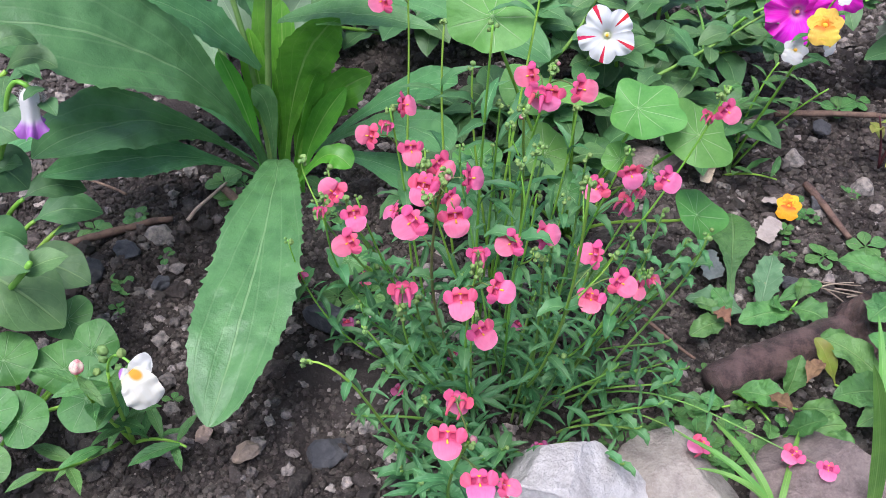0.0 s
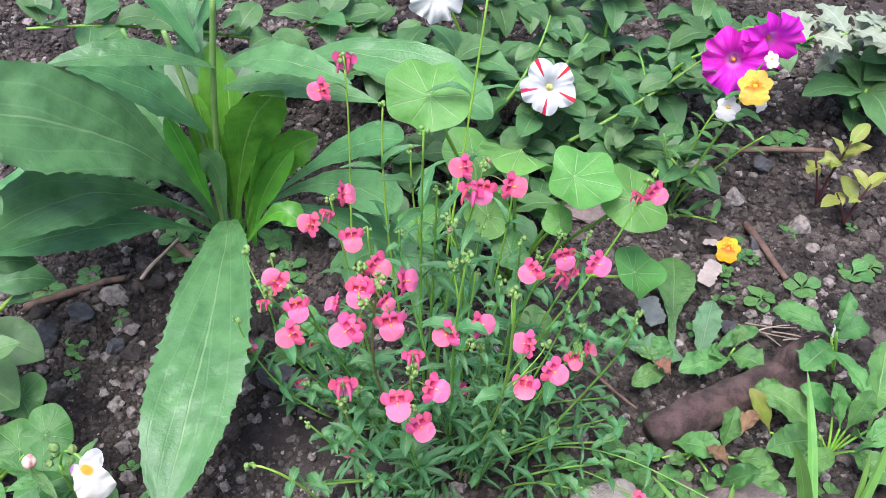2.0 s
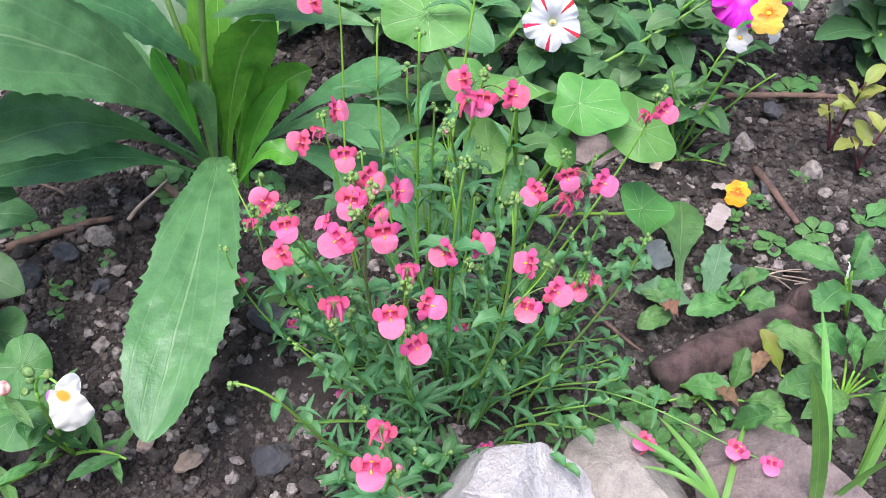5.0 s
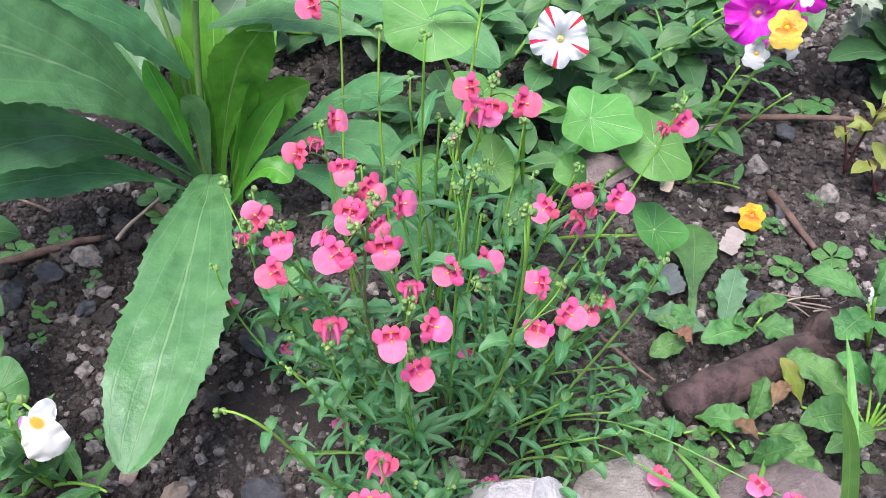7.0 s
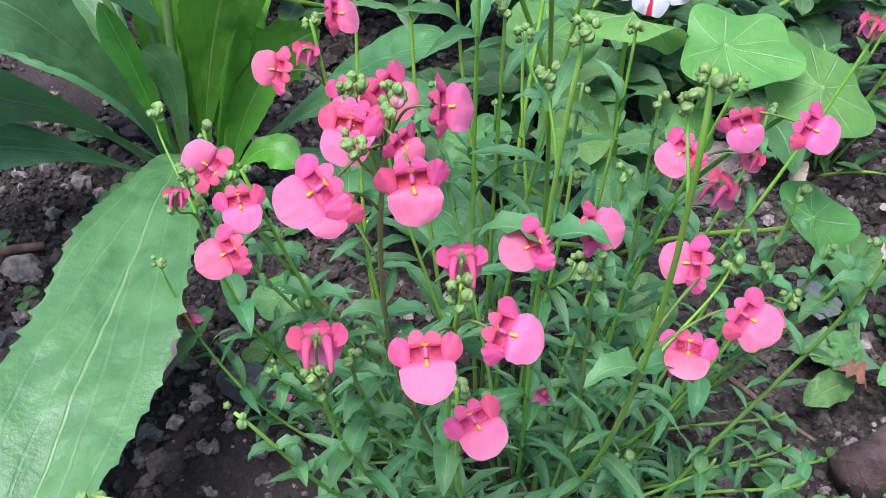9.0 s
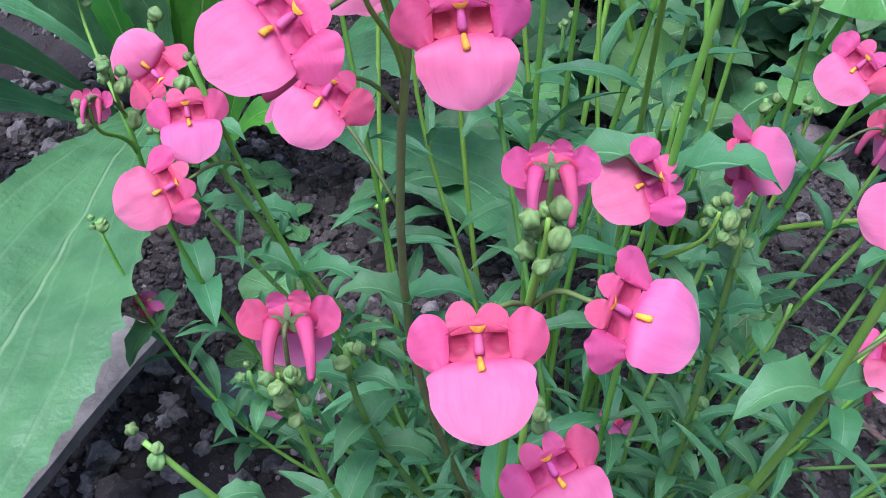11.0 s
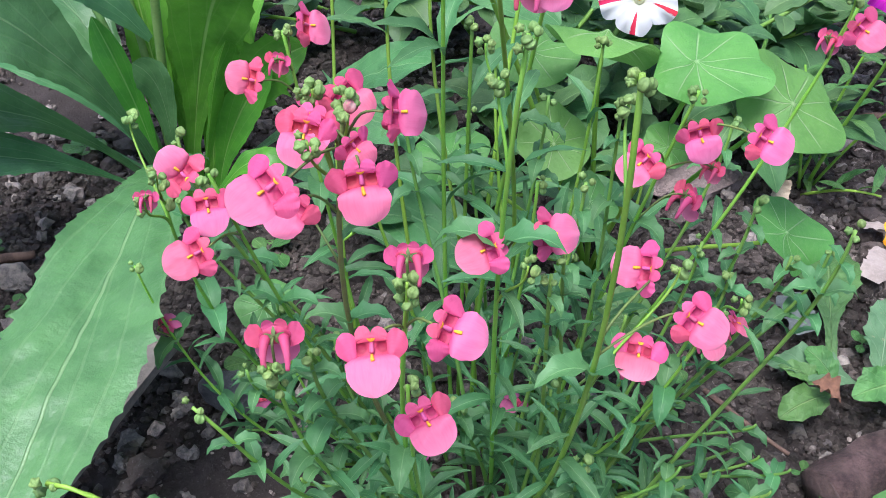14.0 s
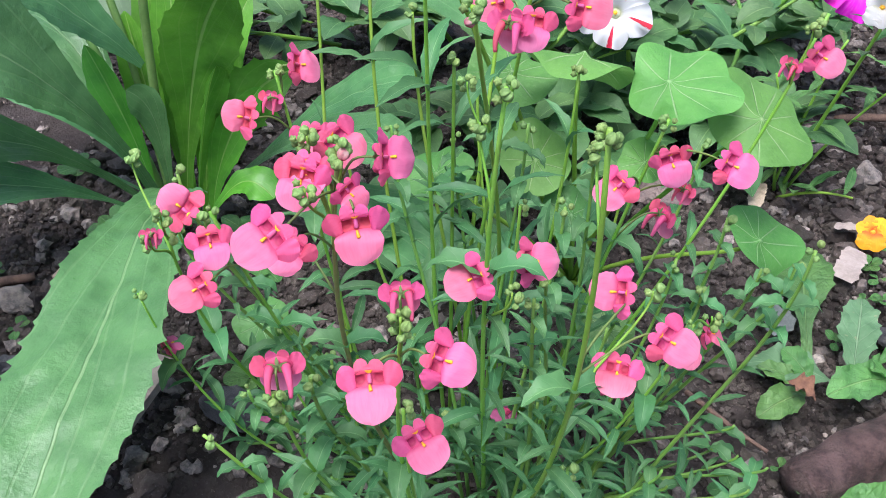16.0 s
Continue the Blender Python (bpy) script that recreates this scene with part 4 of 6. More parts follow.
# leaves at the joints of the upright stems
ro.leaf(ROSETTE, [(-0.081, 0.782, 0.225), (-0.132, 0.745, 0.266), (-0.162, 0.73, 0.265), (-0.192, 0.72, 0.263)], 0.03, NARROW, "", up=(0.1, -0.3, 1), fold=0.25, wave=0.05, teeth=13, tooth=0.05, nu=5, nv=60)
ro.leaf(ROSETTE, [(-0.074, 0.782, 0.225), (-0.034, 0.75, 0.266), (0.007, 0.73, 0.268), (0.042, 0.71, 0.265)], 0.032, NARROW, "", up=(-0.1, -0.35, 1), fold=0.25, wave=0.05, teeth=13, tooth=0.05, nu=5, nv=60)
ro.leaf(ROSETTE, [(-0.081, 0.8, 0.19), (-0.04, 0.78, 0.219), (0.006, 0.75, 0.235), (0.061, 0.73, 0.234)], 0.034, NARROW, "", up=(-0.1, -0.35, 1), fold=0.22, wave=0.05, teeth=13, tooth=0.05, nu=5, nv=60)
ro.leaf(ROSETTE, [(-0.101, 0.8, 0.141), (-0.13, 0.79, 0.187), (-0.161, 0.78, 0.215), (-0.197, 0.76, 0.232)], 0.042, NARROW, "", up=(0.1, -0.4, 1), fold=0.22, wave=0.05, teeth=13, tooth=0.04, nu=5, nv=60)
ro.leaf(PALE_UNDERSIDE, [(-0.117, 0.84, 0.121), (-0.123, 0.84, 0.146), (-0.135, 0.85, 0.16), (-0.147, 0.86, 0.181)], 0.034, NARROW, "", up=(0.3, -1, 0.2), fold=0.2, wave=0.06, teeth=10, tooth=0.04, nu=4, nv=44)
ro.leaf(PALE_UNDERSIDE, [(-0.097, 0.85, 0.133), (-0.089, 0.86, 0.151), (-0.08, 0.87, 0.166), (-0.064, 0.88, 0.184)], 0.036, NARROW, "", up=(-0.3, -1, 0.2), fold=0.2, wave=0.06, teeth=10, tooth=0.04, nu=4, nv=44)
# young leaves in the heart
ro.leaf(YOUNG, [(-0.088, 0.785, 0.02), (-0.074, 0.8, 0.12), (-0.064, 0.8, 0.17), (-0.019, 0.75, 0.227)], 0.05, SPATULA, "", up=(0.25, -1, 0.25), fold=0.16, cup=0.08, wave=0.07, teeth=13, tooth=0.05, nu=6, nv=60)
for i, (dx, dy, ex, ey, h, w) in enumerate(((-0.01, 0.01, -0.015, 0.02, 0.17, 0.03), (0.004, 0.012, 0.0, 0.035, 0.19, 0.032), (0.014, 0.004, 0.03, 0.03, 0.15, 0.03), (-0.018, 0.0, -0.035, 0.02, 0.15, 0.028), (0.02, -0.004, 0.045, 0.01, 0.13, 0.026), (-0.004, 0.02, -0.01, 0.05, 0.2, 0.034), (0.012, 0.016, 0.04, 0.045, 0.17, 0.03))):
    x, y = -0.088 + dx, 0.79 + dy
    ro.leaf(YOUNG, [(x, y, 0.01), (x, y, h * 0.45), (x + ex * 0.5, y + ey * 0.4, h * 0.8), (x + ex, y + ey, h)], w, SPATULA, "", up=(0.2 * (i % 3 - 1), -1, 0.2), fold=0.3, wave=0.08, waves=2.5, teeth=11, tooth=0.06, nu=4, nv=44, phase=i)
ro.leaf(YOUNG, [(-0.075, 0.785, 0.02), (-0.051, 0.79, 0.105), (-0.035, 0.805, 0.126), (0.0, 0.8, 0.142)], 0.04, SPATULA, "", up=(0.3, -0.9, 0.5), fold=0.2, cup=0.05, wave=0.14, waves=2.5, teeth=7, tooth=0.16, nu=5, nv=49)
ro.leaf(YOUNG, [(-0.08, 0.785, 0.02), (-0.063, 0.785, 0.106), (-0.057, 0.785, 0.132), (-0.047, 0.785, 0.151)], 0.026, LANCE, "", up=(1, -0.5, 0.1), fold=0.5, wave=0.1, teeth=9, tooth=0.06, nu=4, nv=40)
ro.leaf(ROSETTE, [(-0.093, 0.78, 0.02), (-0.089, 0.78, 0.109), (-0.09, 0.78, 0.126), (-0.103, 0.77, 0.14)], 0.022, LANCE, "", up=(0.2, -0.8, 0.6), fold=0.2, wave=0.1, teeth=6, tooth=0.06, nu=4, nv=30)
ro.leaf(YOUNG, [(-0.075, 0.78, 0.02), (-0.043, 0.78, 0.076), (-0.033, 0.78, 0.071), (-0.017, 0.77, 0.058)], 0.026, LANCE, "", up=(0, -0.5, 1), fold=0.2, wave=0.14, teeth=6, tooth=0.08, nu=4, nv=30)
# long low leaves round the foot
ro.leaf(ROSETTE, [(-0.1, 0.775, 0.03), (-0.141, 0.73, 0.104), (-0.176, 0.695, 0.123), (-0.243, 0.64, 0.134)], 0.05, PETIOLE, "", up=(0.1, -0.3, 1), fold=0.2, cup=0.04, wave=0.05, teeth=17, tooth=0.04, nu=6, nv=70)
ro.leaf(ROSETTE, [(-0.105, 0.785, 0.03), (-0.15, 0.75, 0.13), (-0.2, 0.69, 0.17), (-0.222, 0.6, 0.185)], 0.066, PETIOLE, "", up=(0.3, -0.4, 1), fold=0.2, wave=0.06, teeth=15, tooth=0.04, nu=6, nv=60)
ro.leaf(ROSETTE, [(-0.11, 0.8, 0.03), (-0.17, 0.78, 0.1), (-0.24, 0.74, 0.14), (-0.31, 0.7, 0.1)], 0.06, PETIOLE, "", fold=0.18, wave=0.08, teeth=15, tooth=0.04, nu=6, nv=60)
ro.leaf(ROSETTE, [(-0.07, 0.83, 0.02), (0.005, 0.8, 0.111), (0.051, 0.75, 0.126), (0.076, 0.72, 0.125)], 0.046, LANCE, "", up=(0, -0.4, 1), fold=0.2, wave=0.06, teeth=13, tooth=0.04, nu=5, nv=52)
ro.leaf(ROSETTE, [(-0.06, 0.85, 0.02), (0.005, 0.85, 0.089), (0.044, 0.85, 0.106), (0.077, 0.83, 0.119)], 0.04, LANCE, "", up=(0, -0.4, 1), fold=0.2, wave=0.06, teeth=13, tooth=0.04, nu=5, nv=52)
ro.leaf(ROSETTE, [(-0.06, 0.84, 0.02), (0.0, 0.8, 0.05), (0.06, 0.75, 0.07), (0.12, 0.7, 0.05)], 0.05, LANCE, "", up=(0, -0.4, 1), fold=0.2, wave=0.06, teeth=13, tooth=0.04, nu=5, nv=52)
ro.leaf(ROSETTE, [(-0.05, 0.9, 0.14), (0.0, 0.88, 0.2), (0.08, 0.86, 0.2), (0.16, 0.83, 0.15)], 0.06, LANCE, "", up=(0, -0.3, 1), fold=0.14, wave=0.06, teeth=12, tooth=0.04, nu=5, nv=48)
for i, (ex, ey, z, w) in enumerate(((-0.16, 0.06, 0.1, 0.05), (-0.13, 0.11, 0.12, 0.05), (-0.06, 0.14, 0.14, 0.05))):
    ro.leaf(ROSETTE, [(-0.1, 0.8, 0.02), (-0.1 + ex * 0.3, 0.8 + ey * 0.3, z * 0.9), (-0.1 + ex * 0.7, 0.8 + ey * 0.7, z * 1.25), (-0.1 + ex, 0.8 + ey, z)], w, PETIOLE, "", up=(0.1, -0.3, 1), fold=0.2, wave=0.06, teeth=13, tooth=0.04, nu=5, nv=52, phase=i)
# its upright stems
ro.stem(STEM_THICK, [(-0.097, 0.795, 0.0), (-0.096, 0.79, 0.146), (-0.083, 0.785, 0.225), (-0.073, 0.78, 0.293)], 0.0032, 0.0026, "thick green upright stem", sides=9, n=16)
ro.stem(STEM_THICK, [(-0.097, 0.795, 0.0), (-0.109, 0.81, 0.149), (-0.12, 0.82, 0.178), (-0.131, 0.82, 0.234)], 0.003, 0.0024, "thick green upright stem", sides=9, n=16)
ro.stem(STEM_THICK, [(-0.097, 0.795, 0.0), (-0.135, 0.82, 0.154), (-0.166, 0.84, 0.184), (-0.174, 0.84, 0.221)], 0.0028, 0.0022, "thick green upright stem", sides=9, n=16)
for i, (a, z, ln) in enumerate(((2.5, 0.2, 0.11), (1.6, 0.24, 0.13), (2.0, 0.17, 0.14), (0.8, 0.22, 0.12))):
    d = np.array((math.cos(a), math.sin(a), 0))
    p = np.array((-0.11, 0.84, z))
    ro.leaf(ROSETTE, [p, p + d * ln * 0.3 + (0, 0, 0.04), p + d * ln * 0.7 + (0, 0, 0.07), p + d * ln + (0, 0, 0.03)], 0.036, NARROW, "", fold=0.2, wave=0.06, teeth=11, tooth=0.04, nu=4, nv=44)


# ---- nasturtiums ----
def disc(radius, seed, lobes=7, notch=0.022, dish=0.1, wave=0.035, off=0.12, veins=9):
    rnd = random.Random(seed)
    rings, seg = 8, 72
    verts, faces, uvs = [], [], []
    ph = rnd.uniform(0, 6)
    for r in range(rings + 1):
        q = r / rings
        for s in range(seg):
            a = 2 * math.pi * s / seg
            edge = radius * (1 + notch * (math.cos(lobes * a + ph) + 0.9 * math.cos(5 * a + 2 * ph)) * q + 0.08 * math.sin(2 * a + seed) + 0.03 * math.sin(3 * a + seed * 1.7))
            z = radius * (-dish * q * q + wave * math.sin(lobes * a + ph + 1) * q * q + (0.16 * math.sin(2 * a + seed) + 0.1 * math.sin(3 * a + 2.3 * seed)) * q * q)
            z += radius * 0.12 * max(0, 1 - q * 6)
            verts.append((edge * q * math.cos(a), edge * q * math.sin(a) + off * radius * q, z))
    for r in range(rings):
        for s in range(seg):
            n = (s + 1) % seg
            faces.append((r * seg + s, (r + 1) * seg + s, (r + 1) * seg + n, r * seg + n))
            for rr, ss in ((r, s), (r + 1, s), (r + 1, s + 1), (r, s + 1)):
                uvs.append((veins * ss / seg, rr / rings))
    return verts, faces, uvs


def nasturtium(plant, center, radius, normal, foot, seed, material=NASTURTIUM, spin=0.0, **kw):
    v, f, u = disc(radius, seed, **kw)
    turn = Vector(normal).to_track_quat("Z", "Y").to_matrix() @ Matrix.Rotation(spin, 3, "Z")
    plant.add("leaf", to_mesh("leaf", v, f, u, (material,)), center, turn)
    c = np.array(center)
    n = np.array(Vector(normal).normalized())
    plant.stem(STEM, [foot, np.array(foot) * 0.5 + c * 0.5 + (0, 0, 0.02), c - n * 0.03, c - n * 0.001], 0.0017, 0.0013, name="leaf_stalk", sides=6)


na = Plant("nasturtium_plant", (0.19, 0.76, 0), "nasturtium with round pale-veined bright green leaves", "plant", "nasturtiums")
FOOT = (0.19, 0.76, 0.0)
nasturtium(na, (0.219, 0.69, 0.199), 0.029, (-0.15, -0.25, 1), FOOT, 1, spin=-0.9, lobes=5, notch=0.05, off=0.3, wave=0.06)
nasturtium(na, (0.268, 0.684, 0.182), 0.029, (0.3, -0.5, 1), FOOT, 2, spin=-1.2, lobes=4, notch=0.05, dish=0.16, off=0.2)
nasturtium(na, (0.102, 0.694, 0.268), 0.031, (-0.05, -0.6, 1), FOOT, 3, spin=0.4, notch=0.04)
nasturtium(na, (0.155, 0.712, 0.134), 0.022, (0.0, -0.7, 1), FOOT, 4)
nasturtium(na, (0.281, 0.676, 0.108), 0.025, (0.5, -0.3, 0.8), FOOT, 5, spin=-1.9, lobes=3, notch=0.08, off=0.35)
nasturtium(na, (0.213, 0.69, 0.15), 0.014, (0.2, -0.5, 1), FOOT, 6)
nasturtium(na, (0.098, 0.7, 0.131), 0.019, (-0.2, -0.5, 1), FOOT, 7)
nasturtium(na, (0.177, 0.72, 0.198), 0.03, (0.25, 0.55, 1), FOOT, 8, dish=0.25)
nasturtium(na, (0.14, 0.75, 0.17), 0.026, (0.0, -0.3, 1), FOOT, 9)
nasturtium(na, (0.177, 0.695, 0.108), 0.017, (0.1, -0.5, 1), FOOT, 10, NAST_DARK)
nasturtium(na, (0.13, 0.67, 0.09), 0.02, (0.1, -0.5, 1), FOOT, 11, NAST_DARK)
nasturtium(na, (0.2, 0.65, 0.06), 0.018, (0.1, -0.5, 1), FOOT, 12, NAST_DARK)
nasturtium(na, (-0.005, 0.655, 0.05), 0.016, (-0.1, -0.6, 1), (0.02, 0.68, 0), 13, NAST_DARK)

nb = Plant("nasturtium_plant", (-0.24, 0.52, 0), "low nasturtium with round pale-veined leaves at the soil", "plant", "nasturtiums")
FOOT2 = (-0.235, 0.5, 0.0)
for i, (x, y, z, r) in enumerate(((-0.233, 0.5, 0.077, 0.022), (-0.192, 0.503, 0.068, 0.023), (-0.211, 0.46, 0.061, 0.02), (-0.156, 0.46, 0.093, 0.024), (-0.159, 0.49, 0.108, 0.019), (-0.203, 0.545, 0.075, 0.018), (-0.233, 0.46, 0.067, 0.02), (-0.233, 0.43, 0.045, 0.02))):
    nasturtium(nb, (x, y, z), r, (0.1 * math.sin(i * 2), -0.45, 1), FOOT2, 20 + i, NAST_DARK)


# ---- petunias ----
OVAL_LEAF = at_size([to_mesh("leaf", *sheet([(0, 0, 0), (0, 0.3, 0.1 + 0.04 * k), (0, 0.7, 0.12), (0, 1, -0.1 * k)], 0.6 + 0.04 * k, OVAL, fold=0.2, wave=0.1, nu=3, nv=10, phase=k), (PETUNIA_LEAF,)) for k in range(4)], 0.06)


def leafy_stem(plant, curve, r, count, size, seed, meshes, material=STEM, low=0.1, droop=0.2):
    rnd = random.Random(seed)
    plant.stem(material, curve, r, r * 0.6, sides=7, n=12)
    pts = bez(curve, 41)
    for i in range(count):
        f = low + (1 - low) * (i + rnd.random() * 0.6) / count
        p = pts[min(40, int(f * 40))]
        plant.add("leaf", meshes[rnd.randrange(len(meshes))], p, leaf_turn(i * 2.4 + rnd.uniform(-0.4, 0.4), rnd.uniform(-droop, 0.7), rnd.uniform(-0.3, 0.3)), size * rnd.uniform(0.7, 1.15))


def trumpet(name, radius, depth, lobes, seed, material, ruffle=0.2, cut=0.24):
    """Five fused petals round a tube; one mesh for each petal. It looks along -Y."""
    out = []
    rnd = random.Random(seed)
    for k in range(lobes):
        verts, uvs, faces = [], [], []
        nr, na_ = 10, 14
        jig = rnd.uniform(0.94, 1.06)
        for i in range(nr + 1):
            q = i / nr
            for s in range(na_ + 1):
                g = s / na_
                a = 2 * math.pi * (k + g) / lobes + 0.3
                edge = 1 - cut * abs(2 * g - 1) ** 3 + 0.035 * math.sin(11 * g + 2 * k + seed)
                r = radius * jig ** (q * math.sin(math.pi * g)) * (0.1 + 0.9 * q) * (1 - (1 - edge) * q)
                y = depth * (1 - q) ** 3 + radius * (0.16 * q * q + ruffle * (math.sin(2 * math.pi * g * 2 + k + seed) * 0.5 + 0.35 * math.sin(2 * math.pi * g * 3.3 + 2 * k)) * q**3)
                verts.append((r * math.cos(a), y, r * math.sin(a)))
                uvs.append((g, q))
        for i in range(nr):
            for s in range(na_):
                o = i * (na_ + 1) + s
                faces.append((o, o + 1, o + na_ + 2, o + na_ + 1))
        out.append(to_mesh(name, verts, faces, uvs, (material,)))
    return out


def petunia_flower(plant, place, look_at, radius, material, seed, label, foot):
    turn = facing(Vector(look_at) - Vector(place))
    tubeback = tube(bez([(0, radius * 0.5, 0), (0, radius * 0.75, 0), (0, radius * 1.1, -0.004)], 6), radius * 0.13, radius * 0.1, 9)
    head = plant.add("flower", to_mesh("flower", *tubeback, (material,)), place, turn, 1.0, label)
    for me in trumpet("petal", radius, radius * 0.6, 5, seed, material, 0.26 if material == MAGENTA else 0.2, 0.08 if material == MAGENTA else 0.22):
        put("petal", me, head)
    eye = blob(radius * 0.06, radius * 0.06, radius * 0.06, seed, 0.1, 2)
    for v in eye.verts:
        v.co.y += radius * 0.42
    part("eye", eye, ANTHER, head, "yellow-green eye")
    end = np.array(place) + np.array(turn @ Vector((0, radius * 1.1, -0.004)))
    plant.stem(STEM, [foot, (np.array(foot) + end) / 2 + (0, 0, 0.03), end], 0.002, 0.0013, name="flower_stalk", sides=6)


pe = Plant("petunia_plant", (0.3, 1.0, 0), "petunia bush with white red-striped and magenta flowers", "flowering plant", "petunias")
leafy_stem(pe, [(0.36, 1.08, 0.02), (0.32, 1.0, 0.1), (0.25, 0.93, 0.1), (0.2, 0.9, 0.1)], 0.0028, 32, 0.048, 1, OVAL_LEAF)
leafy_stem(pe, [(0.3, 1.02, 0.0), (0.34, 0.99, 0.07), (0.38, 0.99, 0.09), (0.43, 0.99, 0.1)], 0.0026, 32, 0.045, 2, OVAL_LEAF)
leafy_stem(pe, [(0.3, 1.02, 0.0), (0.3, 0.96, 0.05), (0.3, 0.92, 0.06), (0.31, 0.87, 0.04)], 0.0026, 27, 0.045, 3, OVAL_LEAF)
leafy_stem(pe, [(0.28, 1.0, 0.0), (0.25, 0.95, 0.05), (0.2, 0.9, 0.07), (0.15, 0.85, 0.06)], 0.0026, 32, 0.048, 4, OVAL_LEAF)
leafy_stem(pe, [(0.25, 1.05, 0.0), (0.2, 1.0, 0.08), (0.15, 0.97, 0.12), (0.12, 0.93, 0.14)], 0.0026, 32, 0.05, 5, OVAL_LEAF)
leafy_stem(pe, [(0.32, 1.05, 0.0), (0.35, 1.05, 0.1), (0.42, 1.05, 0.14), (0.5, 1.02, 0.12)], 0.0026, 32, 0.048, 6, OVAL_LEAF)
leafy_stem(pe, [(0.28, 1.1, 0.0), (0.25, 1.1, 0.1), (0.2, 1.1, 0.14), (0.1, 1.05, 0.14)], 0.0026, 32, 0.052, 7, OVAL_LEAF)
leafy_stem(pe, [(0.3, 1.05, 0.0), (0.3, 1.08, 0.1), (0.3, 1.1, 0.15), (0.3, 1.08, 0.2)], 0.0026, 32, 0.052, 8, OVAL_LEAF)
leafy_stem(pe, [(0.22, 1.0, 0.0), (0.17, 0.95, 0.03), (0.1, 0.9, 0.05), (0.04, 0.88, 0.04)], 0.0026, 32, 0.048, 9, OVAL_LEAF)
leafy_stem(pe, [(0.2, 1.1, 0.0), (0.12, 1.08, 0.06), (0.05, 1.03, 0.08), (0.0, 0.98, 0.08)], 0.0026, 32, 0.052, 10, OVAL_LEAF)
petunia_flower(pe, (0.216, 0.885, 0.149), (0.1, 0.25, 0.6), 0.028, WHITE_STRIPED, 1, "white petunia flower with red stripes", (0.24, 0.94, 0.08))
petunia_flower(pe, (0.404, 0.925, 0.16), (0.3, 0.3, 0.35), 0.034, MAGENTA, 2, "magenta petunia flower", (0.36, 0.99, 0.1))
petunia_flower(pe, (0.442, 0.935, 0.176), (0.6, 0.4, 0.15), 0.034, MAGENTA, 3, "magenta petunia flower", (0.4, 1.01, 0.1))
# pale stems that run over the leaves
leafy_stem(pe, [(0.24, 0.86, 0.103), (0.294, 0.88, 0.126), (0.338, 0.92, 0.132), (0.386, 0.97, 0.134)], 0.002, 9, 0.036, 38, OVAL_LEAF, STEM_LOW)
leafy_stem(pe, [(0.204, 0.9, 0.11), (0.221, 0.93, 0.123), (0.248, 0.97, 0.125), (0.266, 1.0, 0.14)], 0.002, 9, 0.036, 77, OVAL_LEAF, STEM_LOW)
leafy_stem(pe, [(0.294, 0.87, 0.086), (0.317, 0.9, 0.106), (0.335, 0.95, 0.112), (0.323, 1.0, 0.121)], 0.002, 9, 0.036, 16, OVAL_LEAF, STEM_LOW)
leafy_stem(pe, [(0.165, 0.9, 0.102), (0.189, 0.93, 0.102), (0.217, 0.97, 0.144), (0.223, 1.0, 0.159)], 0.002, 9, 0.036, 54, OVAL_LEAF, STEM_LOW)

# petunia at the near side
pf = Plant("petunia_plant", (-0.3, 0.62, 0), "petunia with broad soft oval leaves and one closed flower", "flowering plant", "petunias")
leafy_stem(pf, [(-0.3, 0.64, 0), (-0.28, 0.6, 0.08), (-0.26, 0.58, 0.16), (-0.21, 0.57, 0.24)], 0.0035, 3, 0.03, 21, OVAL_LEAF)
leafy_stem(pf, [(-0.3, 0.62, 0), (-0.28, 0.57, 0.06), (-0.24, 0.54, 0.1), (-0.2, 0.52, 0.16)], 0.0035, 3, 0.035, 22, OVAL_LEAF)
leafy_stem(pf, [(-0.3, 0.64, 0), (-0.28, 0.64, 0.04), (-0.26, 0.66, 0.06), (-0.24, 0.68, 0.06)], 0.0028, 4, 0.035, 23, OVAL_LEAF)
leafy_stem(pf, [(-0.3, 0.62, 0), (-0.3, 0.58, 0.06), (-0.29, 0.53, 0.12), (-0.27, 0.5, 0.14)], 0.0035, 3, 0.04, 24, OVAL_LEAF)


# closed tubular flower: hairy white tube, ruffled purple mouth
verts, faces, uvs = [], [], []
NT, NK = 20, 48
for i in range(NT + 1):
    q = i / NT
    r0 = 0.0062 * min(1, math.sqrt(max(0, 1 - (1 - min(1, q / 0.22)) ** 2))) * (1 - 0.12 * q) + max(0, q - 0.68) * 0.011
    for k in range(NK):
        a = 2 * math.pi * k / NK
        lip = max(0, q - 0.62) / 0.38
        r = r0 * (1 + 0.05 * math.cos(5 * a) + lip * (0.26 * math.cos(5 * a + 0.6) + 0.1 * math.cos(11 * a)))
        verts.append((r * math.cos(a) - 0.003 * q, r * math.sin(a) - 0.006 * q, -0.03 * q + lip * lip * (0.003 * math.sin(5 * a + 2) + 0.0012 * math.sin(9 * a))))
        uvs.append((k / NK, q))
for i in range(NT):
    for k in range(NK):
        faces.append((i * NK + k, i * NK + (k + 1) % NK, (i + 1) * NK + (k + 1) % NK, (i + 1) * NK + k))
tubular = pf.add("flower", to_mesh("flower", verts, faces, uvs, (PURPLE_WHITE,)), (-0.192, 0.572, 0.267), None, 1.0, "closed white petunia flower with purple rim")
rh = random.Random(5)
hairs = []
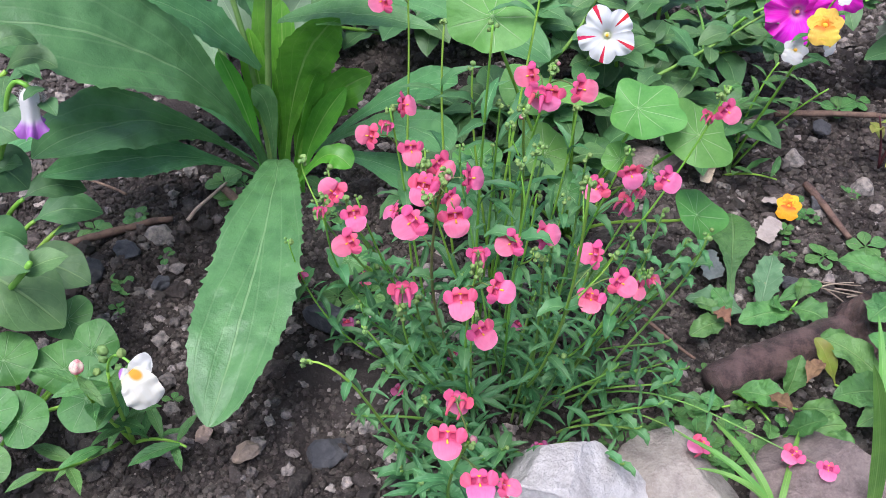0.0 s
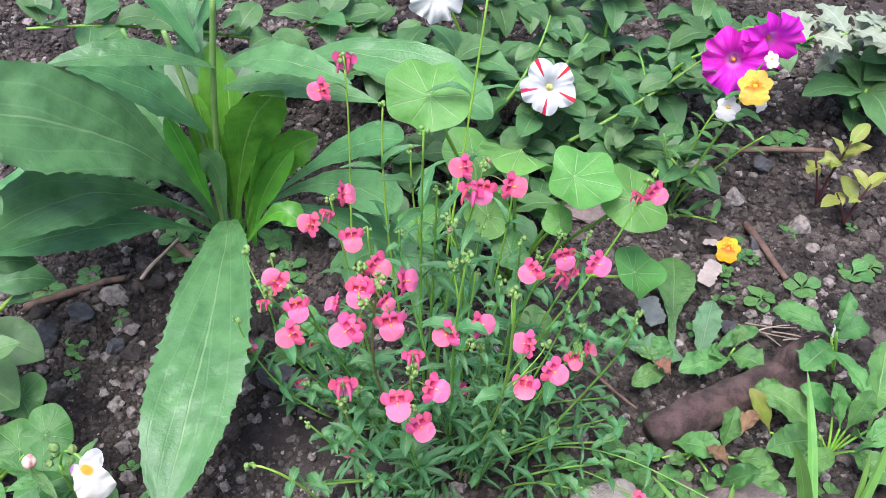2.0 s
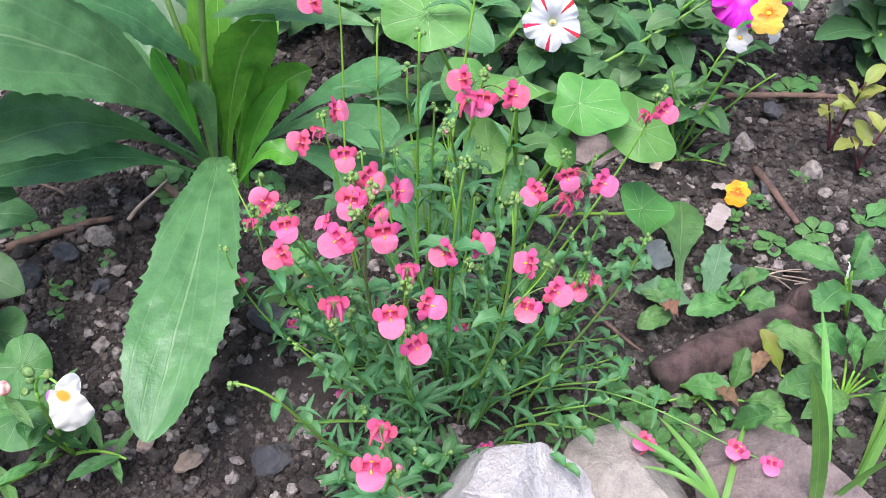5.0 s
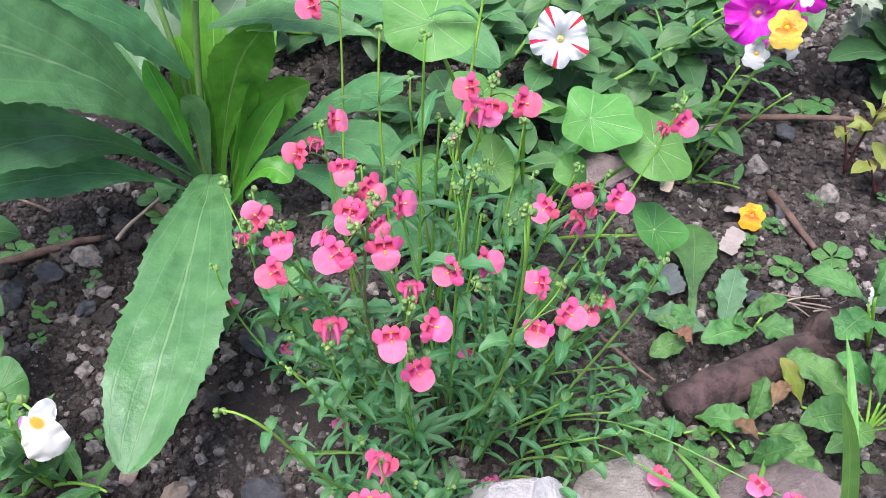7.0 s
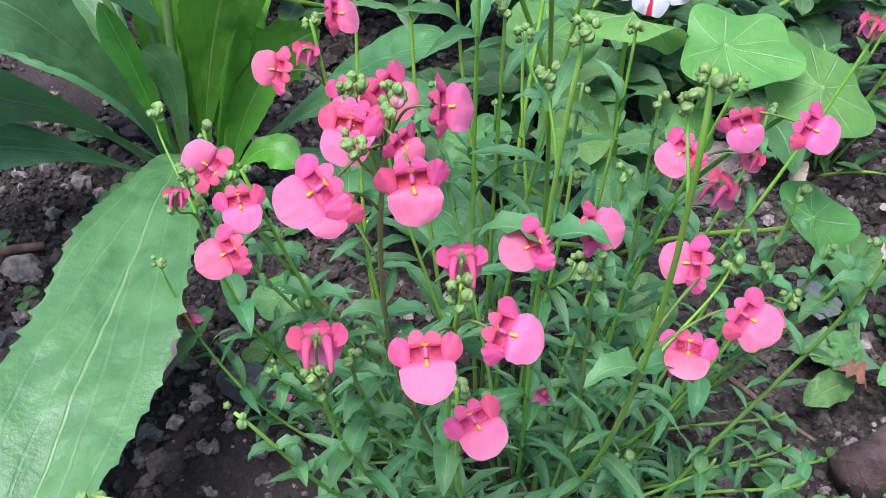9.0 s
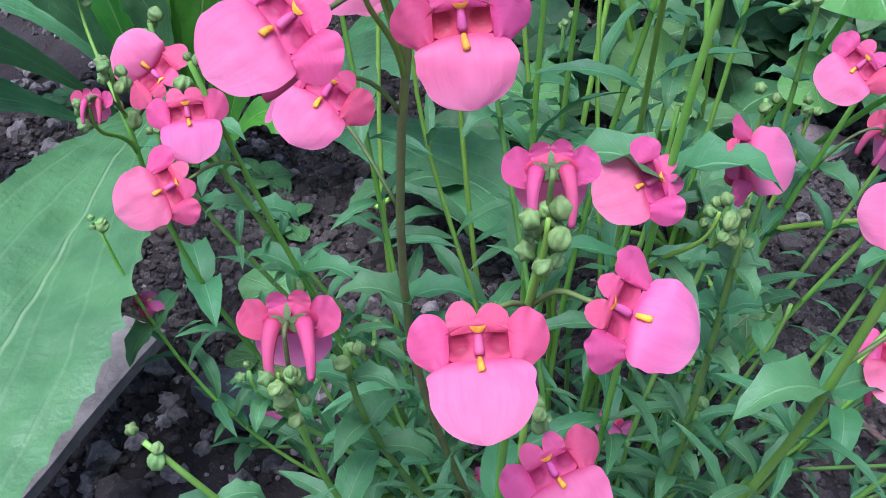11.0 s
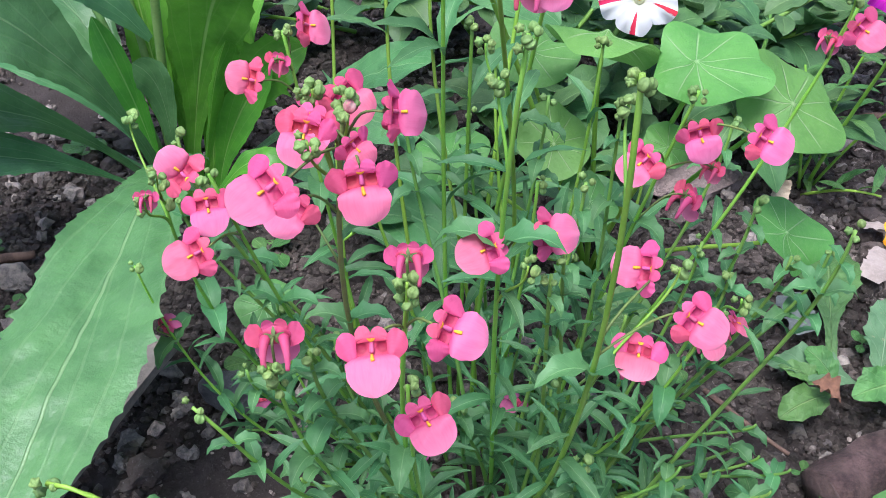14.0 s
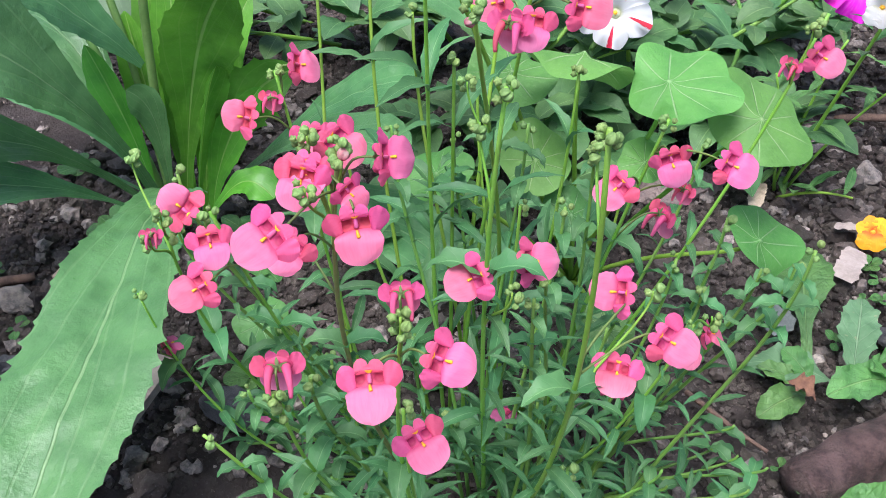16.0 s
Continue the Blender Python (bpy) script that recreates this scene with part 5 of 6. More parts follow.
for k in range(260):
    a, q = rh.uniform(0, 6.28), rh.uniform(0, 0.5)
    p = np.array((0.0058 * math.cos(a) * min(1, 0.3 + q * 3), 0.0058 * math.sin(a) * min(1, 0.3 + q * 3), -0.03 * q - 0.001))
    hairs.append(tube([p, p + (math.cos(a) * 0.0036, math.sin(a) * 0.0036, 0.002)], 0.00013, 0.00005, 3))
put("hairs", to_mesh("hairs", *join(*hairs), (WHITE,)), tubular, "fine white hairs")
pf.stem(STEM, [(-0.215, 0.572, 0.235), (-0.21, 0.574, 0.265), (-0.2, 0.574, 0.277), (-0.192, 0.572, 0.267)], 0.0016, 0.0018, name="flower_stalk", sides=7)
# broad soft leaves round the foot of this plant
for i, (b_, t_, w) in enumerate((((-0.268, 0.55, 0.122), (-0.198, 0.53, 0.084), 0.06), ((-0.259, 0.6, 0.075), (-0.199, 0.585, 0.073), 0.042), ((-0.241, 0.53, 0.144), (-0.202, 0.52, 0.152), 0.03), ((-0.274, 0.66, 0.066), (-0.222, 0.68, 0.062), 0.032), ((-0.258, 0.63, 0.118), (-0.22, 0.66, 0.105), 0.026), ((-0.24, 0.57, 0.227), (-0.202, 0.56, 0.235), 0.05), ((-0.241, 0.57, 0.198), (-0.214, 0.57, 0.182), 0.036), ((-0.232, 0.62, 0.245), (-0.194, 0.62, 0.251), 0.024), ((-0.228, 0.6, 0.271), (-0.203, 0.62, 0.269), 0.018), ((-0.258, 0.57, 0.13), (-0.236, 0.58, 0.118), 0.026))):
    b_, t_ = np.array(b_), np.array(t_)
    pf.leaf(PETUNIA_LEAF, [b_, b_ * 0.68 + t_ * 0.32 + (0, 0, 0.014), b_ * 0.3 + t_ * 0.7 + (0, 0, 0.012), t_], w, OVAL, up=(0.1, -0.45, 1), fold=0.12, cup=0.1, wave=0.07, waves=1.6, nu=5, nv=20, phase=i * 1.3)
    pf.stem(STEM, [(-0.3, 0.62, 0), (-0.3, 0.62, b_[2] * 0.6), b_ - (0.015, 0, 0.01), b_], 0.0026, 0.0018, sides=7)
# small young leaves under the closed flower
for i, (x, y, z, a, s) in enumerate(((-0.194, 0.575, 0.267, 0.0, 0.018), (-0.183, 0.575, 0.272, 1.3, 0.018), (-0.181, 0.575, 0.264, 2.6, 0.018), (-0.186, 0.575, 0.254, 3.9, 0.018), (-0.206, 0.575, 0.269, 5.2, 0.018), (-0.213, 0.575, 0.257, 6.5, 0.018))):
    pf.add("leaf", OVAL_LEAF[i % 4], (x, y, z), leaf_turn(a, 0.3, 0.1), s)
leafy_stem(pe, [(0.1, 1.1, 0.0), (0.05, 1.1, 0.08), (0.0, 1.08, 0.1), (-0.05, 1.05, 0.1)], 0.0026, 22, 0.055, 31, OVAL_LEAF)
leafy_stem(pe, [(0.4, 1.1, 0.0), (0.42, 1.15, 0.08), (0.44, 1.18, 0.14), (0.46, 1.2, 0.2)], 0.0026, 22, 0.055, 32, OVAL_LEAF)
leafy_stem(pe, [(0.34, 1.15, 0.0), (0.3, 1.2, 0.08), (0.24, 1.22, 0.14), (0.16, 1.2, 0.2)], 0.0026, 24, 0.055, 33, OVAL_LEAF)
leafy_stem(pe, [(0.2, 1.15, 0.0), (0.14, 1.18, 0.08), (0.06, 1.18, 0.12), (-0.02, 1.15, 0.16)], 0.0026, 24, 0.055, 34, OVAL_LEAF)
leafy_stem(pe, [(0.3, 0.98, 0.0), (0.35, 0.92, 0.06), (0.37, 0.88, 0.07), (0.36, 0.86, 0.05)], 0.0022, 14, 0.045, 35, OVAL_LEAF)
petunia_flower(pe, (0.105, 0.93, 0.215), (0.3, 0.2, 0.3), 0.03, WHITE, 4, "white petunia flower seen from the side", (0.14, 1.0, 0.1))


# ---- five-lobed small flowers ----
def small_flower(plant, place, look_at, size, material, seed, label, upper=4, foot=None):
    """A little mask-shaped flower: small upper lobes and a broad, notched lower lip."""
    turn = facing(Vector(look_at) - Vector(place), spin=radians(random.Random(seed).uniform(-12, 12)))
    core = blob(size * 0.08, size * 0.07, size * 0.07, seed, 0.1, 2)
    me = bpy.data.meshes.new("flower")
    core.to_mesh(me)
    core.free()
    me.materials.append(ANTHER)
    head = plant.add("flower", me, place, turn, 1.0, label)
    for k in range(upper):
        a = math.pi * (0.08 + 0.84 * k / (upper - 1))
        d = np.array((math.cos(a), 0, math.sin(a)))
        c = [d * size * 0.05, d * size * 0.25 + (0, -size * 0.05, 0), d * size * 0.5]
        v, f, u = sheet(c, size * 0.4, ROUND, up=(0, -1, 0), fold=0.05, cup=-0.04, wave=0.16, nu=4, nv=9, phase=k, ragged=0.2)
        put("petal", to_mesh("petal", v, f, u, (material,)), head)
    for s in (-1, 1):
        c = [(s * size * 0.08, -size * 0.03, -size * 0.03), (s * size * 0.14, -size * 0.12, -size * 0.25), (s * size * 0.2, -size * 0.02, -size * 0.55)]
        v, f, u = sheet(c, size * 0.56, ROUND, up=(0, -1, 0), fold=0.0, cup=-0.08, wave=0.14, nu=4, nv=10, phase=s, ragged=0.2)
        put("lower_lip", to_mesh("lower_lip", v, f, u, (material,)), head)
    if foot is not None:
        end = np.array(place) + np.array(turn @ Vector((0, size * 0.12, 0)))
        plant.stem(STEM, [foot, (np.array(foot) + end) / 2 + (0, 0, 0.008), end], 0.0008, 0.0006, name="flower_stalk", sides=5, n=8)


NARROW_LEAF = at_size([to_mesh("leaf", *sheet([(0, 0, 0), (0, 0.3, 0.12), (0, 0.7, 0.12), (0, 1, -0.05 * k)], 0.26 + 0.03 * k, NARROW, fold=0.25, wave=0.08, nu=2, nv=7, phase=k, teeth=4, tooth=0.12), (WEED,)) for k in range(3)], 0.03)
ROUND_LEAF = at_size([to_mesh("leaf", *sheet([(0, 0, 0), (0, 0.3, 0.06), (0, 0.7, 0.05), (0, 1, -0.05)], 0.8, [(0, 0.06), (0.25, 0.1), (0.4, 0.75), (0.6, 1.0), (0.8, 0.9), (0.95, 0.45), (1, 0.15)], fold=0.05, wave=0.05, nu=3, nv=9, phase=k), (WEED,)) for k in range(2)], 0.02)
SAW_LEAF = at_size([to_mesh("leaf", *sheet([(0, 0, 0), (0, 0.3, 0.1), (0, 0.7, 0.1), (0, 1, -0.1)], 0.5 + 0.08 * k, OVAL, fold=0.28, wave=0.16, nu=4, nv=36, teeth=9, tooth=0.12, phase=k), (WEED,)) for k in range(3)], 0.04)

ne = Plant("nemesia_plant", (0.372, 0.885, 0), "slender nemesia with yellow and white flowers", "flowering plant", "nemesias")
leafy_stem(ne, [(0.365, 0.88, 0), (0.37, 0.86, 0.08), (0.38, 0.83, 0.15), (0.38, 0.8, 0.235)], 0.0017, 16, 0.028, 41, NARROW_LEAF)
leafy_stem(ne, [(0.372, 0.885, 0), (0.39, 0.88, 0.05), (0.41, 0.87, 0.09), (0.43, 0.86, 0.12)], 0.0013, 9, 0.026, 42, NARROW_LEAF)
leafy_stem(ne, [(0.36, 0.88, 0), (0.35, 0.88, 0.05), (0.345, 0.87, 0.08), (0.335, 0.87, 0.11)], 0.0014, 16, 0.026, 43, NARROW_LEAF)
leafy_stem(ne, [(0.36, 0.885, 0), (0.37, 0.89, 0.05), (0.375, 0.89, 0.1), (0.385, 0.885, 0.13)], 0.0014, 14, 0.028, 44, NARROW_LEAF)
leafy_stem(ne, [(0.36, 0.87, 0), (0.37, 0.85, 0.02), (0.38, 0.84, 0.03), (0.4, 0.83, 0.03)], 0.0014, 6, 0.03, 45, NARROW_LEAF)
small_flower(ne, (0.378, 0.791, 0.225), (0.2, 0.1, 0.55), 0.03, YELLOW, 1, "yellow nemesia flower with orange centre", 4, (0.38, 0.806, 0.22))
small_flower(ne, (0.366, 0.805, 0.192), (0.2, 0.1, 0.5), 0.022, WHITE, 2, "small white nemesia flower", 3, (0.38, 0.81, 0.2))
small_flower(ne, (0.395, 0.808, 0.196), (0.7, 0.3, 0.3), 0.016, WHITE, 3, "small white nemesia flower", 3, (0.38, 0.81, 0.2))
small_flower(ne, (0.386, 0.795, 0.25), (0.5, 0.2, 0.8), 0.014, WHITE, 4, "half-open white nemesia flower", 3, (0.38, 0.803, 0.232))

nw = Plant("nemesia_plant", (-0.15, 0.49, 0), "low nemesia with a cream and orange flower and buds", "flowering plant", "nemesias")
leafy_stem(nw, [(-0.15, 0.49, 0), (-0.14, 0.47, 0.06), (-0.132, 0.45, 0.11), (-0.126, 0.445, 0.145)], 0.0018, 8, 0.032, 51, NARROW_LEAF)
leafy_stem(nw, [(-0.15, 0.49, 0), (-0.15, 0.47, 0.06), (-0.15, 0.45, 0.1), (-0.148, 0.445, 0.15)], 0.0018, 8, 0.036, 52, NARROW_LEAF)
leafy_stem(nw, [(-0.15, 0.49, 0), (-0.13, 0.485, 0.02), (-0.11, 0.475, 0.03), (-0.1, 0.47, 0.03)], 0.0015, 7, 0.035, 53, NARROW_LEAF)
leafy_stem(nw, [(-0.16, 0.49, 0), (-0.17, 0.46, 0.02), (-0.18, 0.44, 0.03), (-0.19, 0.43, 0.05)], 0.0015, 7, 0.035, 54, NARROW_LEAF)
CREAM_BUD = PINK_BUD.copy()
CREAM_BUD.materials.clear()
CREAM_BUD.materials.append(plain_mat("cream_bud", (0.7, 0.62, 0.48), (0.65, 0.16, 0.24), 420, 0.6, 0.3, 0.4, 0.0004, 0.1, False, 0.2))
# its open flower: one broad cream lip with an orange blotch
tn = facing(Vector((0.05, 0.15, 0.35)) - Vector((-0.1, 0.43, 0.158)))
v, f, u = sheet([(-0.004, 0.001, 0.006), (-0.001, -0.005, 0.001), (0.002, -0.006, -0.009), (0.003, -0.001, -0.018)], 0.023, [(0, 0.5), (0.12, 0.72), (0.3, 0.92), (0.5, 1.0), (0.75, 0.98), (0.9, 0.84), (0.97, 0.6), (1, 0.35)], up=(0, -1, 0), fold=0.04, cup=-0.1, wave=0.12, nu=7, nv=24, ragged=0.14)
hd = nw.add("flower", to_mesh("flower", v, f, u, (WHITE_ORANGE,)), (-0.1, 0.43, 0.158), tn, 1.0, "cream flower with an orange throat")
for c, w, m in (([(-0.001, 0.0022, 0.004), (0.003, 0.0, 0.008), (0.007, 0.0, 0.01), (0.011, 0.003, 0.01)], 0.014, WHITE), ([(-0.004, 0.003, 0.003), (-0.007, 0.001, 0.006), (-0.0095, 0.003, 0.007)], 0.008, PURPLE_WHITE)):
    v, f, u = sheet(c, w, LIP, up=(0, -1, 0), cup=-0.08, wave=0.1, nu=5, nv=14, phase=w * 90)
    put("petal", to_mesh("petal", v, f, u, (m,)), hd)
nw.stem(STEM, [(-0.126, 0.445, 0.145), (-0.122, 0.444, 0.166), (-0.112, 0.441, 0.172), (-0.1035, 0.4365, 0.162)], 0.001, 0.0009, name="flower_stalk", sides=6)
for i, (x, y, z, s) in enumerate(((-0.144, 0.443, 0.15, 2.6), (-0.122, 0.44, 0.172, 2.0), (-0.127, 0.446, 0.156, 1.8), (-0.118, 0.445, 0.15, 1.6), (-0.135, 0.448, 0.14, 1.5), (-0.112, 0.442, 0.168, 1.7))):
    nw.add("bud", CREAM_BUD if i == 0 else BUD_MESH, (x, y, z), leaf_turn(i * 1.3, 0.8), s, "half-open pink and cream bud" if i == 0 else "")


# ---- things lying on the soil ----
def lying_stick(name, a, b, r0, r1, material, label, category, bend=0.01, seed=0, sides=7, knots=0.12, n=14, rate=60):
    rnd = random.Random(seed)
    A, B = np.array(a, dtype=float), np.array(b, dtype=float)
    mid = (A + B) / 2 + (rnd.uniform(-bend, bend), rnd.uniform(-bend, bend), abs(bend) * 0.15)
    v, f, u = tube(bez([A - A, mid - A, B - A], n), r0, r1, sides)
    v = [q * 1.0 + np.array(noise.noise_vector(Vector(q) * rate)) * r0 * knots * 3 for q in v]
    ob = put(name, to_mesh(name, v, f, u, (material,)))
    ob.location = a
    return tagged(ob, label, category)


log = lying_stick("log", (0.306, 0.581, 0.008), (0.425, 0.64, 0.014), 0.0145, 0.0185, BARK, "short dark brown bark-covered branch piece lying on the soil", "log", 0.006, 1, 36, 0.075, 70, 60)
stone("stump", BARK, (0.437, 0.655, 0.006), (0.034, 0.024, 0.03), 31, "dark broken stump with rotten bark at the end of the log", "stump", rough=0.5, chips=3, turn=30, level=4)
lying_stick("twig", (-0.27, 0.695, 0.006), (-0.185, 0.738, 0.008), 0.0045, 0.003, TWIG, "dry brown twig lying on the soil", "twig", 0.01, 2)
lying_stick("twig", (-0.17, 0.735, 0.01), (-0.145, 0.79, 0.012), 0.002, 0.0013, STRAW, "thin pale straw lying on the soil", "twig", 0.004, 3)
lying_stick("twig", (-0.15, 0.79, 0.006), (-0.09, 0.74, 0.008), 0.005, 0.0045, TWIG, "dark brown stick beside the leafy plant", "twig", 0.006, 4)
lying_stick("twig", (0.44, 0.855, 0.008), (0.465, 0.775, 0.008), 0.0042, 0.003, TWIG, "short brown stick lying on the soil", "twig", 0.004, 5)
lying_stick("twig", (0.43, 0.972, 0.012), (0.56, 0.98, 0.012), 0.004, 0.003, TWIG, "reddish brown stick lying on the soil", "twig", 0.006, 6)
lying_stick("twig", (0.255, 0.655, 0.005), (0.295, 0.61, 0.005), 0.002, 0.0013, TWIG, "thin dark stick lying on the soil", "twig", 0.004, 7)
lying_stick("twig", (-0.24, 0.77, 0.006), (-0.29, 0.79, 0.006), 0.0016, 0.001, TWIG, "thin dark stick lying on the soil", "twig", 0.004, 8)
for i in range(9):
    a = (0.395 + 0.008 * i, 0.712 - 0.003 * i + 0.004 * (i % 3), 0.006 + 0.001 * (i % 4))
    lying_stick("straw", a, (a[0] + 0.022 + 0.014 * ((i * 7) % 4), a[1] - 0.03 + 0.014 * ((i * 5) % 4), 0.006), 0.0009, 0.0005, STRAW, "dry pale straw stalk in a loose tuft", "straw", 0.008, 30 + i, 5)["group"] = "tuft of dry straw"

# lath beneath the big leaf
bm = bmesh.new()
bmesh.ops.create_cube(bm, size=1)
bmesh.ops.scale(bm, vec=(0.022, 0.13, 0.008), verts=bm.verts)
bmesh.ops.subdivide_edges(bm, edges=bm.edges, cuts=5, use_grid_fill=True)
for q in bm.verts:
    q.co.x += 0.0025 * noise.noise(Vector((q.co.y * 14, 0, 2)))
    q.co.z += 0.0015 * noise.noise(q.co * 30)
me = bpy.data.meshes.new("wooden_lath")
bm.to_mesh(me)
bm.free()
me.materials.append(BOARD)
tagged(put("wooden_lath", me, None, "", pose(-0.085, 0.59, 0.022, -3, 6, -13)), "weathered grey-brown wooden lath lying on the soil", "lath")


def scrap(name, material, at, w, l, turn, seed, label, category):
    """A torn flat scrap or fallen leaf, a little crumpled."""
    rnd = random.Random(seed)
    curled = material == DEAD
    prof = OVAL if curled else [(0, 0.7), (0.2, 0.95), (0.5, 0.8), (0.8, 1.0), (1, 0.6)]
    v, f, u = sheet([(0, -l / 2, 0.002), (0, -l / 6, 0.008), (0, l / 6, 0.004), (0, l / 2, 0.007 if curled else 0.003)], w * (1.6 if curled else 1), prof, fold=0.7 if curled else rnd.uniform(-0.15, 0.2), wave=0.3 if curled else 0.15, nu=4, nv=18, teeth=0 if curled else 5, tooth=0.12, phase=seed)
    ob = put(name, to_mesh(name, v, f, u, (material,)), None, "", pose(*at, rnd.uniform(-12, 12), rnd.uniform(-12, 12), turn))
    return tagged(ob, label, category)


scrap("paper_scrap", PAPER, (0.387, 0.775, 0.01), 0.02, 0.032, -30, 1, "torn pale beige scrap of paper on the soil", "paper scrap")
scrap("dry_leaf", GREYLEAF, (0.322, 0.722, 0.008), 0.022, 0.03, 15, 2, "grey-green dried leaf lying on the soil", "dry leaf")
scrap("dry_leaf", DEAD, (0.349, 0.548, 0.025), 0.009, 0.022, 50, 3, "curled brown withered leaf", "dry leaf")
scrap("dry_leaf", DEAD, (0.378, 0.575, 0.035), 0.009, 0.028, -35, 4, "curled brown withered leaf", "dry leaf")
scrap("dry_leaf", DEAD, (0.318, 0.642, 0.018), 0.011, 0.018, 60, 5, "brown withered part of a leaf", "dry leaf")
scrap("dry_leaf", STRAW, (0.338, 0.853, 0.012), 0.014, 0.026, -20, 6, "tan dry seed husk lying on the soil", "dry leaf")
scrap("dry_leaf", PAPER, (0.4, 0.815, 0.01), 0.012, 0.024, 60, 7, "tan dry leaf beneath the orange flower", "dry leaf")
scrap("paper_scrap", WHITE, (0.49, 0.69, 0.03), 0.016, 0.03, -25, 8, "white scrap standing beside the nettle", "paper scrap")

of = Plant("fallen_flower", (0.408, 0.8, 0.012), "single orange-yellow nemesia flower lying on the soil", "flower")
small_flower(of, (0.408, 0.8, 0.022), (0.2, 0.2, 0.6), 0.025, ORANGE, 9, "orange flower", 4)


# ---- weeds ----
def weed(name, at, label, count, size, meshes, seed, rise=0.4, group="", spread=6.28, start=0.0, droop=0.1):
    p = Plant(name, at, label, "weed", group)
    rnd = random.Random(seed)
    for i in range(count):
        a = start + spread * (i + rnd.uniform(-0.25, 0.25)) / count
        p.add("leaf", meshes[rnd.randrange(len(meshes))], np.array(at) + (0, 0, 0.003 + 0.002 * i / count), leaf_turn(a, rnd.uniform(-droop, rise), rnd.uniform(-0.25, 0.25)), size * rnd.uniform(0.7, 1.15))
    return p


for i, (x, y, s, n) in enumerate(((0.436, 0.751, 0.026, 6), (0.481, 0.768, 0.032, 5), (0.537, 0.788, 0.03, 6), (0.56, 0.8, 0.025, 5), (-0.208, 0.65, 0.02, 7), (-0.203, 0.622, 0.016, 4), (-0.138, 0.774, 0.028, 7), (-0.15, 0.8, 0.03, 6), (-0.202, 0.876, 0.03, 7), (-0.13, 0.8, 0.02, 5), (0.245, 0.66, 0.018, 4), (0.26, 0.69, 0.022, 6), (0.23, 0.64, 0.022, 5), (0.51, 1.0, 0.035, 5), (0.535, 1.02, 0.03, 4), (-0.05, 0.8, 0.03, 6), (-0.03, 0.76, 0.028, 6), (-0.015, 0.655, 0.03, 6), (0.01, 0.66, 0.035, 6), (-0.22, 0.74, 0.022, 6), (-0.255, 0.72, 0.024, 5), (-0.13, 0.53, 0.014, 3), (0.44, 0.8, 0.012, 3), (0.3, 0.565, 0.025, 5), (0.27, 0.58, 0.022, 5), (0.285, 0.545, 0.024, 6), (0.315, 0.54, 0.022, 5), (0.33, 0.52, 0.024, 6), (0.31, 0.585, 0.014, 3), (0.36, 0.52, 0.022, 5), (0.445, 0.53, 0.026, 6), (0.3, 0.6, 0.012, 3), (-0.18, 0.69, 0.016, 4), (0.4, 1.0, 0.03, 5))):
    weed("seedling", (x, y, 0.0), "small seedling weed with rounded green leaves", n, s * 0.66, ROUND_LEAF, 60 + i, 0.5, "small seedlings in the soil")
rw = random.Random(12)
for i in range(26):
    x, y = rw.uniform(0.215, 0.335), rw.uniform(0.5, 0.575)
    if y > 0.6 - (0.32 - x) * 0.1:
        continue
    weed("chickweed", (x, y, 0.0), "tiny creeping weed with small pale green leaves", rw.randint(4, 8), rw.uniform(0.008, 0.016), ROUND_LEAF, 300 + i, 0.9, "creeping weeds between bush and stones")
for i in range(10):
    weed("chickweed", (rw.uniform(0.36, 0.56), rw.uniform(0.7, 0.86), 0.0), "tiny creeping weed with small pale green leaves", rw.randint(3, 6), rw.uniform(0.008, 0.013), ROUND_LEAF, 360 + i, 0.7, "creeping weeds between bush and stones")
leafy_stem(pe, [(0.25, 0.9, 0.0), (0.22, 0.85, 0.03), (0.18, 0.8, 0.05), (0.13, 0.76, 0.06)], 0.0022, 18, 0.05, 36, OVAL_LEAF)
leafy_stem(pe, [(0.15, 0.9, 0.0), (0.1, 0.84, 0.03), (0.06, 0.78, 0.04), (0.03, 0.72, 0.05)], 0.0022, 16, 0.045, 37, OVAL_LEAF)
leafy_stem(pe, [(0.0, 1.1, 0.0), (-0.08, 1.06, 0.04), (-0.15, 1.02, 0.06), (-0.22, 0.98, 0.07)], 0.0024, 20, 0.055, 38, OVAL_LEAF)
leafy_stem(pe, [(-0.05, 1.15, 0.0), (-0.15, 1.1, 0.06), (-0.25, 1.08, 0.08), (-0.35, 1.02, 0.1)], 0.0024, 22, 0.06, 39, OVAL_LEAF)
lf = Plant("broadleaf_weed", (0.337, 0.688, 0.0), "flat weed rosette with a long blunt green leaf", "weed")
lf.leaf(WEED, [(0.337, 0.688, 0.006), (0.34, 0.72, 0.022), (0.347, 0.755, 0.026), (0.352, 0.79, 0.016)], 0.043, SPATULA, fold=0.12, wave=0.05, teeth=9, tooth=0.06, nu=5, nv=40)
mw = Plant("mealy_weed", (0.358, 0.661, 0.0), "mealy grey-green weed leaf with holes nibbled in it", "weed")
mw.leaf(WEED_BLUE, [(0.358, 0.661, 0.005), (0.365, 0.69, 0.02), (0.375, 0.715, 0.025), (0.38, 0.73, 0.02)], 0.026, OVAL, fold=0.1, wave=0.2, waves=4, teeth=8, tooth=0.16, nu=5, nv=36)
mw.leaf(WEED_BLUE, [(0.35, 0.665, 0.005), (0.33, 0.67, 0.015), (0.31, 0.672, 0.02), (0.295, 0.678, 0.008)], 0.03, OVAL, fold=0.1, wave=0.2, waves=3, teeth=6, tooth=0.16, nu=4, nv=28)
